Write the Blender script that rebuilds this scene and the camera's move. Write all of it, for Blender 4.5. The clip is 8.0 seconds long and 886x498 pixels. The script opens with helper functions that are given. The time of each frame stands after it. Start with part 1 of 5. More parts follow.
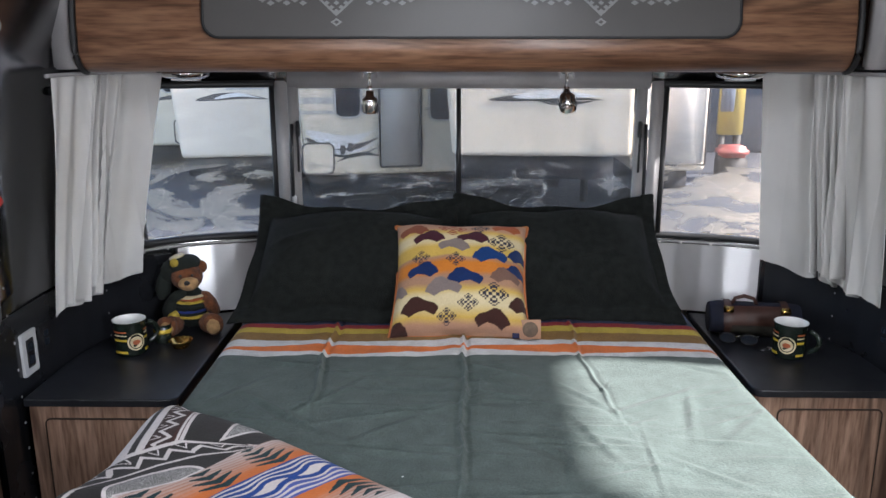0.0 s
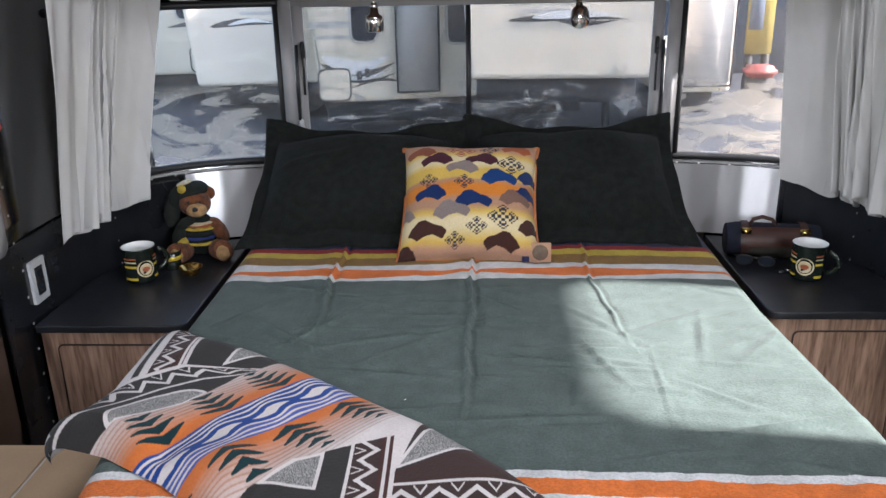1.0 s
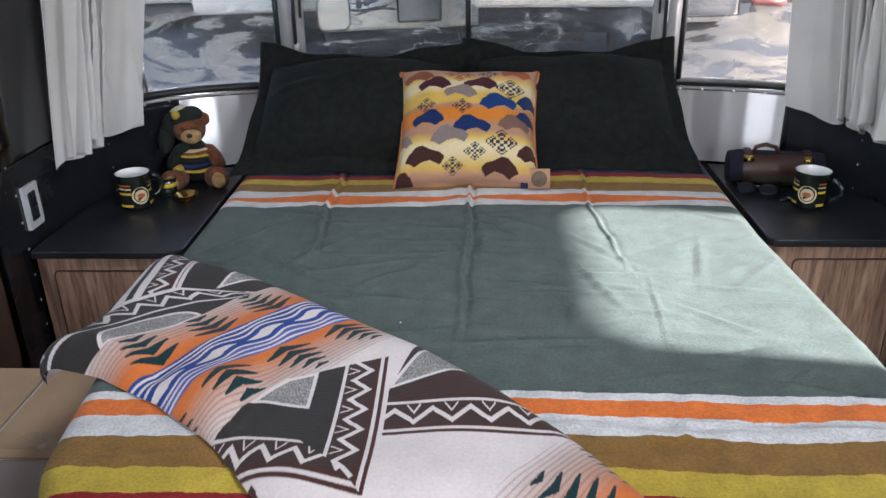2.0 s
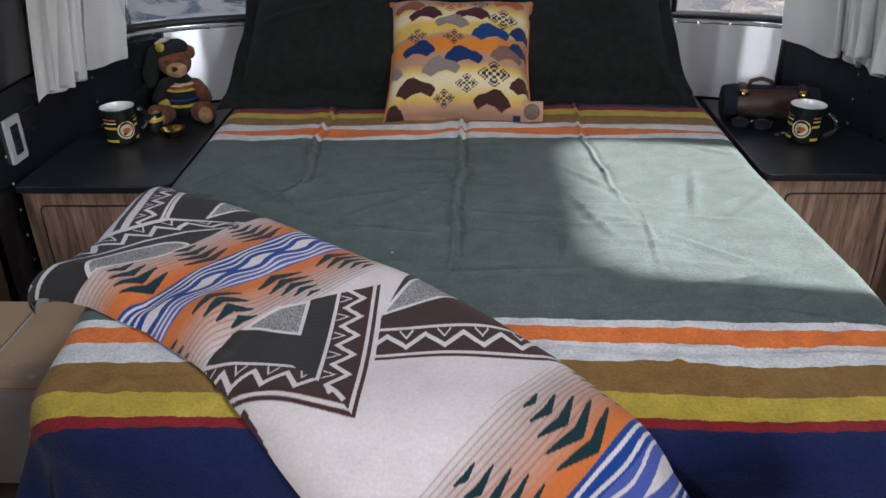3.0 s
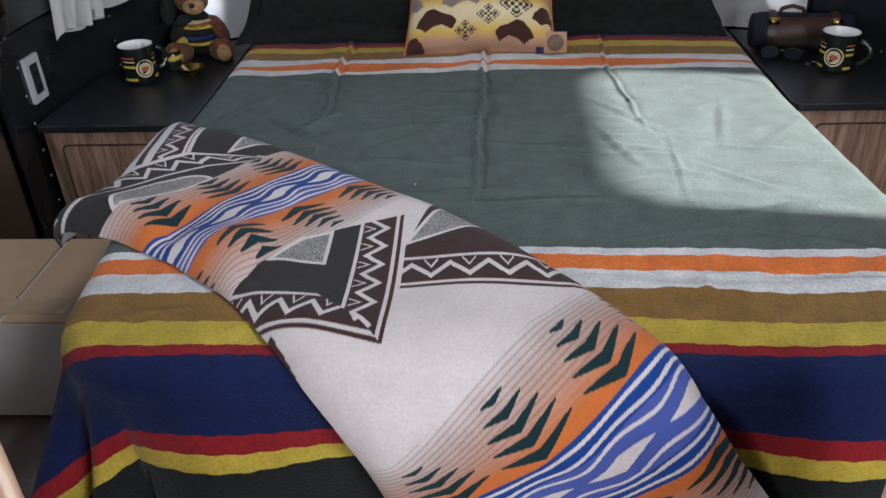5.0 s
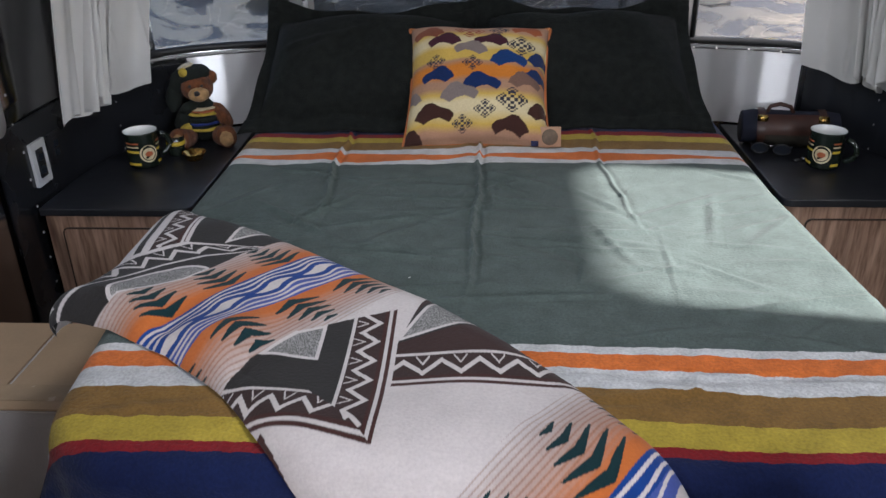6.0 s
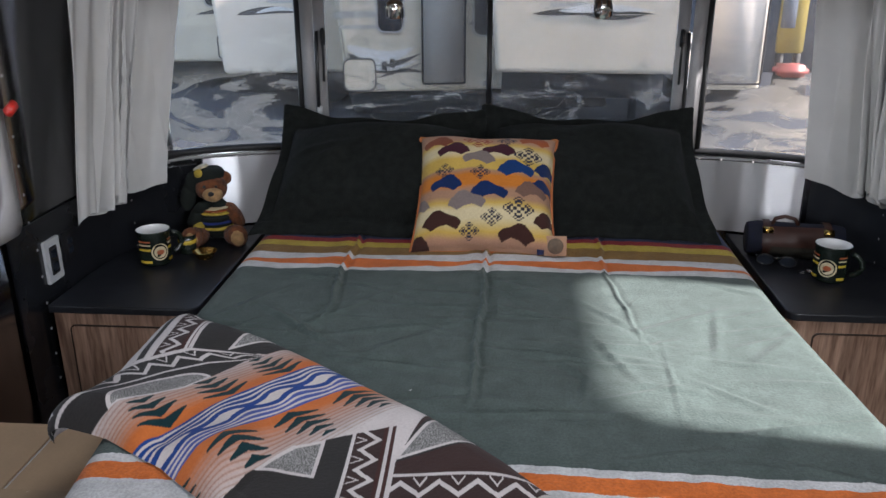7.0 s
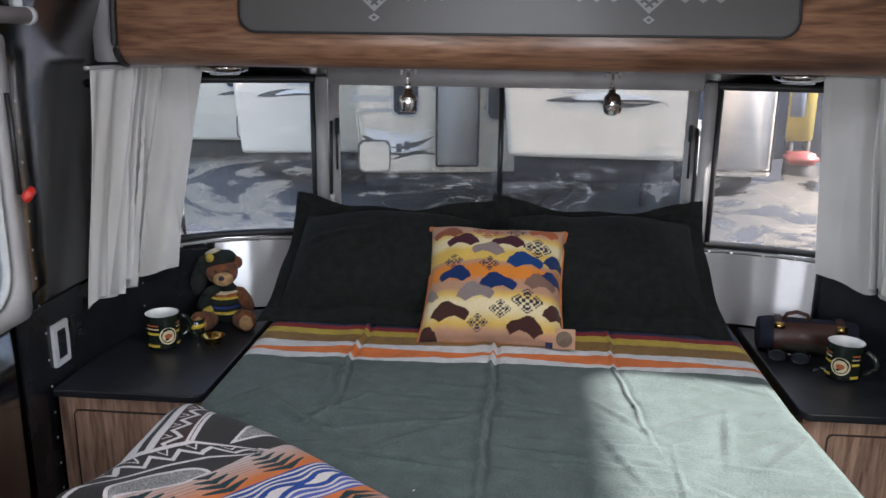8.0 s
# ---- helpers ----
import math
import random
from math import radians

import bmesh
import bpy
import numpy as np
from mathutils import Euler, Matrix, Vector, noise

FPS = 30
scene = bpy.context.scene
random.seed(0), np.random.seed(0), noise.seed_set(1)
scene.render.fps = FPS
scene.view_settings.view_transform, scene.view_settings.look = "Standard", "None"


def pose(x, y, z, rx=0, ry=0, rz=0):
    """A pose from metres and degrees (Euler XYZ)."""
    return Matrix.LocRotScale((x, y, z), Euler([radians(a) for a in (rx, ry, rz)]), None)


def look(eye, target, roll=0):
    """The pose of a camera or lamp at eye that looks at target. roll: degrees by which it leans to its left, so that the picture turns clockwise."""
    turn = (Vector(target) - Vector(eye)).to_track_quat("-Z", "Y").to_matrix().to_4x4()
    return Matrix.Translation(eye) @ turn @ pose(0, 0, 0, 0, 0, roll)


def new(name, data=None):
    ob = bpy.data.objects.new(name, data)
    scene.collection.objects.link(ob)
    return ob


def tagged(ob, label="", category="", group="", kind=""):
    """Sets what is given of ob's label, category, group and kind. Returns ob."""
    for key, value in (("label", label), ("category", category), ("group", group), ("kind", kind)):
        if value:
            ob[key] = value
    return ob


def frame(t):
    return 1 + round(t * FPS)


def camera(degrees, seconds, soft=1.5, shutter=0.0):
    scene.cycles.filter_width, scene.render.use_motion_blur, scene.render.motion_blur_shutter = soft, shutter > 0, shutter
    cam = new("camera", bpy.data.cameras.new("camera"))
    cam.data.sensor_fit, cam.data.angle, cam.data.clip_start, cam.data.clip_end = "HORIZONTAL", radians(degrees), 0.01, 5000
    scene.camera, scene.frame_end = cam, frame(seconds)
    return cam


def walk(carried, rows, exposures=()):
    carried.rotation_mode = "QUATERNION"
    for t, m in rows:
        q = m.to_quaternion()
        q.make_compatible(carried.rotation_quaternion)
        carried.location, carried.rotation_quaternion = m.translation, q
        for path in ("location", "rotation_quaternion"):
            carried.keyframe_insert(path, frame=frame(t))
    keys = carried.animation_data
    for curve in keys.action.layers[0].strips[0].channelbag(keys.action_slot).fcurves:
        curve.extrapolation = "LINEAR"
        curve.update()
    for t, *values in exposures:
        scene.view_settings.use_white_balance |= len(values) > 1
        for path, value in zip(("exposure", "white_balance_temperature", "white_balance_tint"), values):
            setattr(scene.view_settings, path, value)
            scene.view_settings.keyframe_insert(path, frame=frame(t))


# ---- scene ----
cam = camera(57.0, 8.0)
PATH = [
    (0, (-0.049, 0.153, 1.391), (-0.074, 2.09, 0.894), 0.0),
    (0.5, (-0.028, 0.174, 1.38), (-0.084, 2.086, 0.794), -0.4),
    (1, (-0.009, 0.191, 1.366), (-0.091, 2.075, 0.701), -1.1),
    (1.5, (0.002, 0.201, 1.352), (-0.093, 2.055, 0.608), -1.1),
    (3, (-0.003, 0.204, 1.301), (-0.065, 1.973, 0.371), -0.8),
    (3.5, (-0.005, 0.204, 1.286), (-0.072, 1.941, 0.297), -1.0),
    (4, (-0.008, 0.202, 1.27), (-0.095, 1.909, 0.231), -1.6),
    (4.2, (-0.009, 0.199, 1.267), (-0.104, 1.894, 0.21), -1.9),
    (5.3, (-0.009, 0.202, 1.279), (-0.125, 1.915, 0.254), -2.1),
    (5.5, (-0.006, 0.2, 1.285), (-0.122, 1.934, 0.296), -1.9),
    (6, (-0.001, 0.204, 1.308), (-0.108, 1.996, 0.426), -1.1),
    (6.5, (0.006, 0.211, 1.334), (-0.111, 2.048, 0.552), -0.6),
    (7, (0.013, 0.213, 1.351), (-0.124, 2.089, 0.671), -0.1),
    (7.5, (0.014, 0.217, 1.366), (-0.138, 2.12, 0.771), 0.4),
    (8, (0.02, 0.224, 1.384), (-0.151, 2.154, 0.885), 0.7),
]
walk(cam, [(t, look(eye, target, roll)) for t, eye, target, roll in PATH],
     [(0.0, 2.8, 6300, 14), (1.5, 2.96, 6300, 14), (3.5, 2.45, 6300, 14), (5.5, 2.55, 6300, 14), (6.5, 2.35, 6300, 14), (7.0, 2.36, 6300, 14), (8.0, 2.68, 6300, 14)])

# ---- light ----
world = bpy.data.worlds.new("sky")
scene.world = world
world.use_nodes = True
wn = world.node_tree.nodes
sky = wn.new("ShaderNodeTexSky")
sky.sky_type, sky.sun_disc = "NISHITA", False
sky.sun_elevation, sky.sun_rotation = radians(36.5), radians(96)
world.node_tree.links.new(sky.outputs[0], wn["Background"].inputs[0])
wn["Background"].inputs[1].default_value = 0.15
sun = new("sun", bpy.data.lights.new("sun", "SUN"))
sun.data.energy, sun.data.angle, sun.data.color = 3.6, radians(2.6), (1.0, 0.97, 0.93)
sun.matrix_world = look((6, -0.6, 5), (5, -0.47, 4.255))


def sky_glow(name, sx, y, z, w, h, power):
    """Skylight that falls in through an opening behind the camera."""
    a = new(name, bpy.data.lights.new(name, "AREA"))
    a.data.shape, a.data.size, a.data.size_y, a.data.energy, a.data.color = "RECTANGLE", w, h, power, (0.93, 0.97, 1.0)
    a.matrix_world = look((sx, y, z), (sx * 0.1, y + 1.6, z - 0.25))
    return a


sky_glow("window_light", -1.15, -0.9, 1.22, 0.75, 0.26, 4.0)
sky_glow("doorway_light", 1.15, -0.9, 1.36, 0.75, 0.5, 6.9)
# Added overhead fill lamp below the closed ceiling; the ceiling has no hatch.
hatch = new("overhead_fill_light", bpy.data.lights.new("overhead_fill_light", "AREA"))
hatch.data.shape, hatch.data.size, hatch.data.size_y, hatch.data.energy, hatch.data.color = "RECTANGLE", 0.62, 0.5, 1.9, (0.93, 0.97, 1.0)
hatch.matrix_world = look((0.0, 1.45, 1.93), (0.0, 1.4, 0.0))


# ---- materials ----
def nodes_of(name):
    m = bpy.data.materials.new(name)
    m.use_nodes = True
    nt = m.node_tree
    return m, nt, nt.nodes["Principled BSDF"]


def add(nt, kind, **sets):
    n = nt.nodes.new(kind)
    for k, v in sets.items():
        n.inputs[k].default_value = v
    return n


def noise_at(nt, scale, detail=3.0, stretch=None, distortion=0.0):
    co = nt.nodes.new("ShaderNodeTexCoord")
    n = add(nt, "ShaderNodeTexNoise", Scale=scale, Detail=detail, Distortion=distortion)
    if stretch:
        mp = add(nt, "ShaderNodeMapping", Scale=stretch)
        nt.links.new(co.outputs["Object"], mp.inputs[0])
        nt.links.new(mp.outputs[0], n.inputs["Vector"])
    else:
        nt.links.new(co.outputs["Object"], n.inputs["Vector"])
    return n.outputs["Fac"]


def ramp(nt, fac, stops, mode="LINEAR"):
    r = nt.nodes.new("ShaderNodeValToRGB")
    r.color_ramp.interpolation = mode
    els = r.color_ramp.elements
    while len(els) < len(stops):
        els.new(0.5)
    for e, (p, c) in zip(els, stops):
        e.position, e.color = p, (*c, 1) if len(c) == 3 else c
    nt.links.new(fac, r.inputs[0])
    return r.outputs[0]


def mixed(nt, fac, a, b, blend="MIX"):
    n = nt.nodes.new("ShaderNodeMix")
    n.data_type, n.blend_type = "RGBA", blend
    for sock, v in ((n.inputs[0], fac), (n.inputs[6], a), (n.inputs[7], b)):
        if isinstance(v, (int, float)):
            sock.default_value = v
        elif isinstance(v, tuple):
            sock.default_value = (*v, 1)
        else:
            nt.links.new(v, sock)
    return n.outputs[2]


def bumped(nt, bsdf, fac, strength, distance=0.002):
    b = add(nt, "ShaderNodeBump", Strength=strength, Distance=distance)
    nt.links.new(fac, b.inputs["Height"])
    nt.links.new(b.outputs[0], bsdf.inputs["Normal"])


def plain(name, col, rough=0.5, metal=0.0, var=0.2, scale=9.0, fine=150.0, bump=0.15, depth=0.001, rvar=0.1, coat=0.0, stretch=None, sheen=0.0):
    """A surface with stains at one scale, grain at another, fine relief and uneven gloss."""
    m, nt, p = nodes_of(name)
    a = noise_at(nt, scale, 4, stretch)
    b = noise_at(nt, fine, 2, stretch)
    lo, hi = tuple(c * (1 - var) for c in col), tuple(min(1, c * (1 + var)) for c in col)
    base = ramp(nt, a, [(0.3, lo), (0.7, hi)])
    grain = ramp(nt, b, [(0.25, (1 - var * 0.6,) * 3), (0.75, (1, 1, 1))])
    nt.links.new(mixed(nt, 1.0, base, grain, "MULTIPLY"), p.inputs["Base Color"])
    r = ramp(nt, a, [(0.3, (max(0.02, rough - rvar),) * 3), (0.7, (min(1, rough + rvar),) * 3)])
    nt.links.new(r, p.inputs["Roughness"])
    p.inputs["Metallic"].default_value = metal
    p.inputs["Coat Weight"].default_value = coat
    p.inputs["Sheen Weight"].default_value = sheen
    if bump:
        bumped(nt, p, b, bump, depth)
    return m


def timber(name, dark, mid, light, axis="X", rough=0.35, knots=True):
    m, nt, p = nodes_of(name)
    st = {"X": (1.3, 14, 14), "Y": (14, 1.3, 14), "Z": (14, 14, 1.3)}[axis]
    g = noise_at(nt, 1.6, 6, st, 1.3)
    f = noise_at(nt, 9.0, 4, st)
    k = noise_at(nt, 1.1, 3, tuple(c * 0.35 for c in st), 2.0)
    c = ramp(nt, g, [(0.25, dark), (0.45, mid), (0.62, light), (0.8, mid)])
    c = mixed(nt, 0.45, c, ramp(nt, f, [(0.3, dark), (0.6, light)]))
    if knots:
        c = mixed(nt, ramp(nt, k, [(0.56, (0, 0, 0)), (0.68, (0.85, 0.85, 0.85))]), c, tuple(v * 0.5 for v in dark))
    nt.links.new(c, p.inputs["Base Color"])
    p.inputs["Roughness"].default_value = rough
    bumped(nt, p, f, 0.12, 0.0008)
    return m


def woven(name, attribute="weave", rough=0.95, fine=210.0, bump=0.8, tint=0.15):
    """Cloth whose pattern is carried by the mesh, with thread relief and uneven wool."""
    m, nt, p = nodes_of(name)
    at = nt.nodes.new("ShaderNodeAttribute")
    at.attribute_name = attribute
    b = noise_at(nt, fine, 3)
    a = noise_at(nt, 22.0, 6)
    c = mixed(nt, 1.0, at.outputs["Color"], ramp(nt, b, [(0.3, (1 - tint * 2,) * 3), (0.7, (1, 1, 1))]), "MULTIPLY")
    c = mixed(nt, 1.0, c, ramp(nt, a, [(0.30, (1 - 1.7 * tint,) * 3), (0.66, (1, 1, 1))]), "MULTIPLY")
    nt.links.new(c, p.inputs["Base Color"])
    p.inputs["Roughness"].default_value = rough
    p.inputs["Specular IOR Level"].default_value = 0.15
    p.inputs["Sheen Weight"].default_value = 0.08
    bumped(nt, p, b, bump, 0.0025)
    return m


def pane_material(name, tint, gloss=0.02):
    m, nt, p = nodes_of(name)
    nt.nodes.remove(p)
    t = add(nt, "ShaderNodeBsdfTransparent", Color=(*tint, 1))
    g = add(nt, "ShaderNodeBsdfGlossy", Roughness=gloss)
    fr = add(nt, "ShaderNodeFresnel", IOR=1.45)
    mx = nt.nodes.new("ShaderNodeMixShader")
    nt.links.new(fr.outputs[0], mx.inputs[0])
    nt.links.new(t.outputs[0], mx.inputs[1])
    nt.links.new(g.outputs[0], mx.inputs[2])
    nt.links.new(mx.outputs[0], nt.nodes["Material Output"].inputs[0])
    return m


def film_material(name, top, cover, scribble, tint, veil=0.07, dense=0.72):
    """Clinging plastic film with torn, milky patches below the height top, and thin white tears."""
    m, nt, p = nodes_of(name)
    p.inputs["Base Color"].default_value = (*tint, 1)
    p.inputs["Roughness"].default_value = 0.6
    co = nt.nodes.new("ShaderNodeTexCoord")
    sep = nt.nodes.new("ShaderNodeSeparateXYZ")
    nt.links.new(co.outputs["Object"], sep.inputs[0])
    a = noise_at(nt, 7.0, 7, (1, 1, 1.9), 1.1)
    lines = ramp(nt, a, [(0.485, (0, 0, 0)), (0.5, (scribble,) * 3), (0.508, (0.05, 0.05, 0.05)), (0.56, (0, 0, 0))])
    where = ramp(nt, noise_at(nt, 5.0, 2), [(0.40, (0.1, 0.1, 0.1)), (0.62, (1, 1, 1))])
    lines = mixed(nt, 1.0, lines, where, "MULTIPLY")
    b = noise_at(nt, 3.4, 8, (1, 1, 3.6), 1.6)
    cloud = ramp(nt, b, [(0.56 - 0.16 * cover, (0, 0, 0)), (0.66 - 0.19 * cover, (0.45 + 0.35 * cover,) * 3), (0.75, (0.5 + 0.5 * cover,) * 3)])
    both = mixed(nt, 1.0, lines, cloud, "ADD")
    low = nt.nodes.new("ShaderNodeMapRange")
    low.inputs[1].default_value, low.inputs[2].default_value = top + 0.02, top - 0.03
    nt.links.new(sep.outputs[2], low.inputs[0])
    sides = mixed(nt, 1.0, low.outputs[0], (0.10, 0.10, 0.10), "ADD")
    amount = mixed(nt, 1.0, both, sides, "MULTIPLY")
    haze = mixed(nt, 1.0, amount, (veil, veil, veil), "ADD")
    sc = nt.nodes.new("ShaderNodeMath")
    sc.operation, sc.use_clamp = "MULTIPLY", True
    sc.inputs[1].default_value = dense
    nt.links.new(haze, sc.inputs[0])
    t = nt.nodes.new("ShaderNodeBsdfTransparent")
    tl = add(nt, "ShaderNodeBsdfTranslucent", Color=(*(c * 1.12 for c in tint), 1))
    am = nt.nodes.new("ShaderNodeMixShader")
    am.inputs[0].default_value = 0.6
    nt.links.new(p.outputs[0], am.inputs[1])
    nt.links.new(tl.outputs[0], am.inputs[2])
    mx = nt.nodes.new("ShaderNodeMixShader")
    nt.links.new(sc.outputs[0], mx.inputs[0])
    nt.links.new(t.outputs[0], mx.inputs[1])
    nt.links.new(am.outputs[0], mx.inputs[2])
    nt.links.new(mx.outputs[0], nt.nodes["Material Output"].inputs[0])
    return m


def cloth_thin(name, col):
    m, nt, p = nodes_of(name)
    b = noise_at(nt, 600, 2)
    a = noise_at(nt, 6, 4)
    c = ramp(nt, a, [(0.3, tuple(v * 0.9 for v in col)), (0.7, col)])
    nt.links.new(c, p.inputs["Base Color"])
    p.inputs["Roughness"].default_value = 0.9
    bumped(nt, p, b, 0.25, 0.0008)
    tl = nt.nodes.new("ShaderNodeBsdfTranslucent")
    nt.links.new(c, tl.inputs[0])
    mx = nt.nodes.new("ShaderNodeMixShader")
    mx.inputs[0].default_value = 0.24
    nt.links.new(p.outputs[0], mx.inputs[1])
    nt.links.new(tl.outputs[0], mx.inputs[2])
    nt.links.new(mx.outputs[0], nt.nodes["Material Output"].inputs[0])
    return m


def striped(name, stops, low, high, lens_colours):
    """Wool blanket: bands by the sheet's own length, carried by the mesh, and lens shapes woven into one band."""
    m = woven(name)
    nt = m.node_tree
    at = next(n for n in nt.nodes if n.type == "ATTRIBUTE")
    sep = nt.nodes.new("ShaderNodeSeparateColor")
    nt.links.new(at.outputs["Color"], sep.inputs[0])
    fuzz = noise_at(nt, 260, 2)
    ad = nt.nodes.new("ShaderNodeMath")
    ad.operation = "MULTIPLY_ADD"
    ad.inputs[1].default_value = 0.0016
    nt.links.new(fuzz, ad.inputs[0])
    nt.links.new(sep.outputs[0], ad.inputs[2])
    bands = ramp(nt, ad.outputs[0], [(max(0.0, (v - low) / (high - low)), c) for v, c in stops], "CONSTANT")
    lens = ramp(nt, sep.outputs[1], [(0.0, lens_colours[0]), (0.5, lens_colours[1])], "CONSTANT")
    use = nt.nodes.new("ShaderNodeMath")
    use.operation = "GREATER_THAN"
    use.inputs[1].default_value = 0.5
    nt.links.new(sep.outputs[2], use.inputs[0])
    c = mixed(nt, use.outputs[0], bands, lens)
    for link in list(at.outputs["Color"].links):
        if link.to_node.type == "MIX":
            nt.links.new(c, link.to_socket)
    return m


WALL = plain("brushed_aluminium_wall", (0.36, 0.36, 0.37), 0.19, 1.0, 0.05, 2, 220, 0.03, 0.0004, 0.02)
DARKWALL = plain("dark_laminate_panel", (0.013, 0.014, 0.017), 0.30, 0.0, 0.25, 4, 260, 0.06, 0.0005, 0.08)
STEEL = plain("polished_steel_panel", (0.62, 0.62, 0.63), 0.44, 1.0, 0.02, 5, 300, 0.0, 0.0003, 0.0)
nt = STEEL.node_tree
steel = nt.nodes["Principled BSDF"]
grain = nt.nodes.new("ShaderNodeTangent")
grain.direction_type, grain.axis = "RADIAL", "Z"
nt.links.new(grain.outputs[0], steel.inputs["Tangent"])
steel.inputs["Anisotropic"].default_value, steel.inputs["Anisotropic Rotation"].default_value = 0.97, 0.25
ALU = plain("window_aluminium", (0.36, 0.35, 0.35), 0.58, 0.15, 0.1, 8, 260, 0.05, 0.0005, 0.08)
CHROME = plain("bright_chrome", (0.7, 0.69, 0.67), 0.14, 1.0, 0.05, 20, 300, 0.0, 0.0003, 0.04)
RUBBER = plain("black_rubber", (0.012, 0.012, 0.013), 0.55, 0.0, 0.3, 30, 400, 0.15)
BLACKPL = plain("black_plastic", (0.015, 0.015, 0.017), 0.4, 0.0, 0.3, 30, 300, 0.1)
GREYPL = plain("light_grey_plastic", (0.5, 0.51, 0.52), 0.4, 0.0, 0.08, 30, 300, 0.05)
REDPL = plain("red_plastic", (0.6, 0.03, 0.02), 0.4, 0.0, 0.1, 30, 300, 0.05)
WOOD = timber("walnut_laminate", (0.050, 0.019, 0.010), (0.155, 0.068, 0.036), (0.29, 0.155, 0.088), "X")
# Paler than WOOD: sunlight on the right bedside front is put into this colour.
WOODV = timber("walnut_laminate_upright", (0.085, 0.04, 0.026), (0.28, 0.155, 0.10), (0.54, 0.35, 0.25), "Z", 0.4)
PALEWOOD = timber("pale_wood_edge", (0.36, 0.2, 0.12), (0.46, 0.28, 0.18), (0.55, 0.36, 0.24), "Z", 0.4, False)
DARKWOOD = timber("dark_stained_wood", (0.02, 0.011, 0.008), (0.035, 0.02, 0.014), (0.05, 0.03, 0.02), "X", 0.45, False)
TOP = plain("charcoal_table_top", (0.014, 0.015, 0.019), 0.36, 0.0, 0.2, 12, 500, 0.08, 0.0004, 0.06)
SMOKED = plain("smoked_glass_door", (0.065, 0.061, 0.058), 0.42, 0.0, 0.08, 3, 200, 0.0, 0.0005, 0.03)
ETCH = plain("etched_white", (0.22, 0.22, 0.22), 0.6, 0.0, 0.05, 20, 300, 0.0)
CURTAIN = cloth_thin("white_curtain_cloth", (0.68, 0.67, 0.655))
SHAM = plain("dark_green_fleece", (0.0122, 0.0136, 0.0126), 0.97, 0.0, 0.30, 45, 260, 0.9, 0.003, 0.02, sheen=0.02)
SHAM.node_tree.nodes["Principled BSDF"].inputs["Specular IOR Level"].default_value = 0.08
PIPING = plain("orange_piping", (0.42, 0.13, 0.04), 0.9, 0.0, 0.2, 30, 500, 0.4)
WEAVE = woven("woven_wool", bump=0.35, tint=0.06)
MATTRESS = plain("mattress_ticking", (0.6, 0.6, 0.58), 0.9, 0.0, 0.1, 20, 400, 0.3)
FLOOR = timber("floor_vinyl", (0.10, 0.075, 0.055), (0.16, 0.12, 0.09), (0.22, 0.17, 0.13), "Y", 0.4)
CARD = plain("cardboard", (0.42, 0.29, 0.18), 0.85, 0.0, 0.12, 6, 200, 0.2, 0.0008, 0.05)
CARDPALE = plain("pale_cardboard_side", (0.60, 0.56, 0.53), 0.8, 0.0, 0.1, 6, 200, 0.2, 0.0008, 0.05)
TAPE = plain("packing_tape", (0.40, 0.29, 0.19), 0.2, 0.0, 0.1, 20, 200, 0.05)
CERAMIC = plain("dark_green_glaze", (0.012, 0.018, 0.013), 0.12, 0.0, 0.2, 20, 200, 0.0, coat=0.5)
WHITEGLAZE = plain("white_glaze", (0.75, 0.75, 0.74), 0.15, 0.0, 0.05, 20, 200, 0.0, coat=0.5)
YELLOWGLAZE = plain("yellow_band", (0.6, 0.43, 0.05), 0.2, 0.0, 0.1, 20, 200, 0.0)
CREAM = plain("cream_badge", (0.6, 0.5, 0.32), 0.3, 0.0, 0.1, 60, 300, 0.0)
RUST = plain("rust_badge", (0.36, 0.09, 0.03), 0.35, 0.0, 0.2, 60, 300, 0.0)
BRASS = plain("polished_brass", (0.66, 0.42, 0.12), 0.2, 1.0, 0.1, 30, 300, 0.0)
FUR = plain("brown_plush", (0.17, 0.055, 0.018), 0.95, 0.0, 0.5, 60, 350, 1.0, 0.004, 0.02, sheen=0.1)
FURPALE = plain("tan_plush", (0.46, 0.27, 0.12), 0.95, 0.0, 0.3, 60, 350, 0.8, 0.003, 0.02, sheen=0.1)
KNIT = plain("dark_green_knit", (0.009, 0.013, 0.010), 0.95, 0.0, 0.4, 50, 350, 0.9, 0.003, 0.02)
KNITY = plain("mustard_knit", (0.5, 0.36, 0.05), 0.95, 0.0, 0.3, 50, 350, 0.9, 0.003, 0.02)
KNITB = plain("blue_knit", (0.015, 0.03, 0.16), 0.95, 0.0, 0.3, 50, 350, 0.9, 0.003, 0.02)
NAVYCLOTH = plain("navy_plaid_wool", (0.006, 0.008, 0.022), 0.95, 0.0, 0.4, 25, 350, 0.6)
LEATHER = plain("brown_leather", (0.045, 0.014, 0.008), 0.5, 0.0, 0.3, 30, 300, 0.3)
PLAID = plain("dark_tartan_wool", (0.035, 0.03, 0.022), 0.95, 0.0, 0.5, 40, 350, 0.6)
GLASS = pane_material("tinted_window_glass", (0.62, 0.595, 0.56))
GLASSBENT = pane_material("tinted_curved_glass", (0.60, 0.555, 0.505))
FILM = film_material("torn_protective_film", 0.985, 0.05, 0.85, (0.64, 0.63, 0.61))
FILMBENT = film_material("milky_protective_film", 0.985, 0.64, 0.6, (0.51, 0.465, 0.40), 0.12, 0.80)
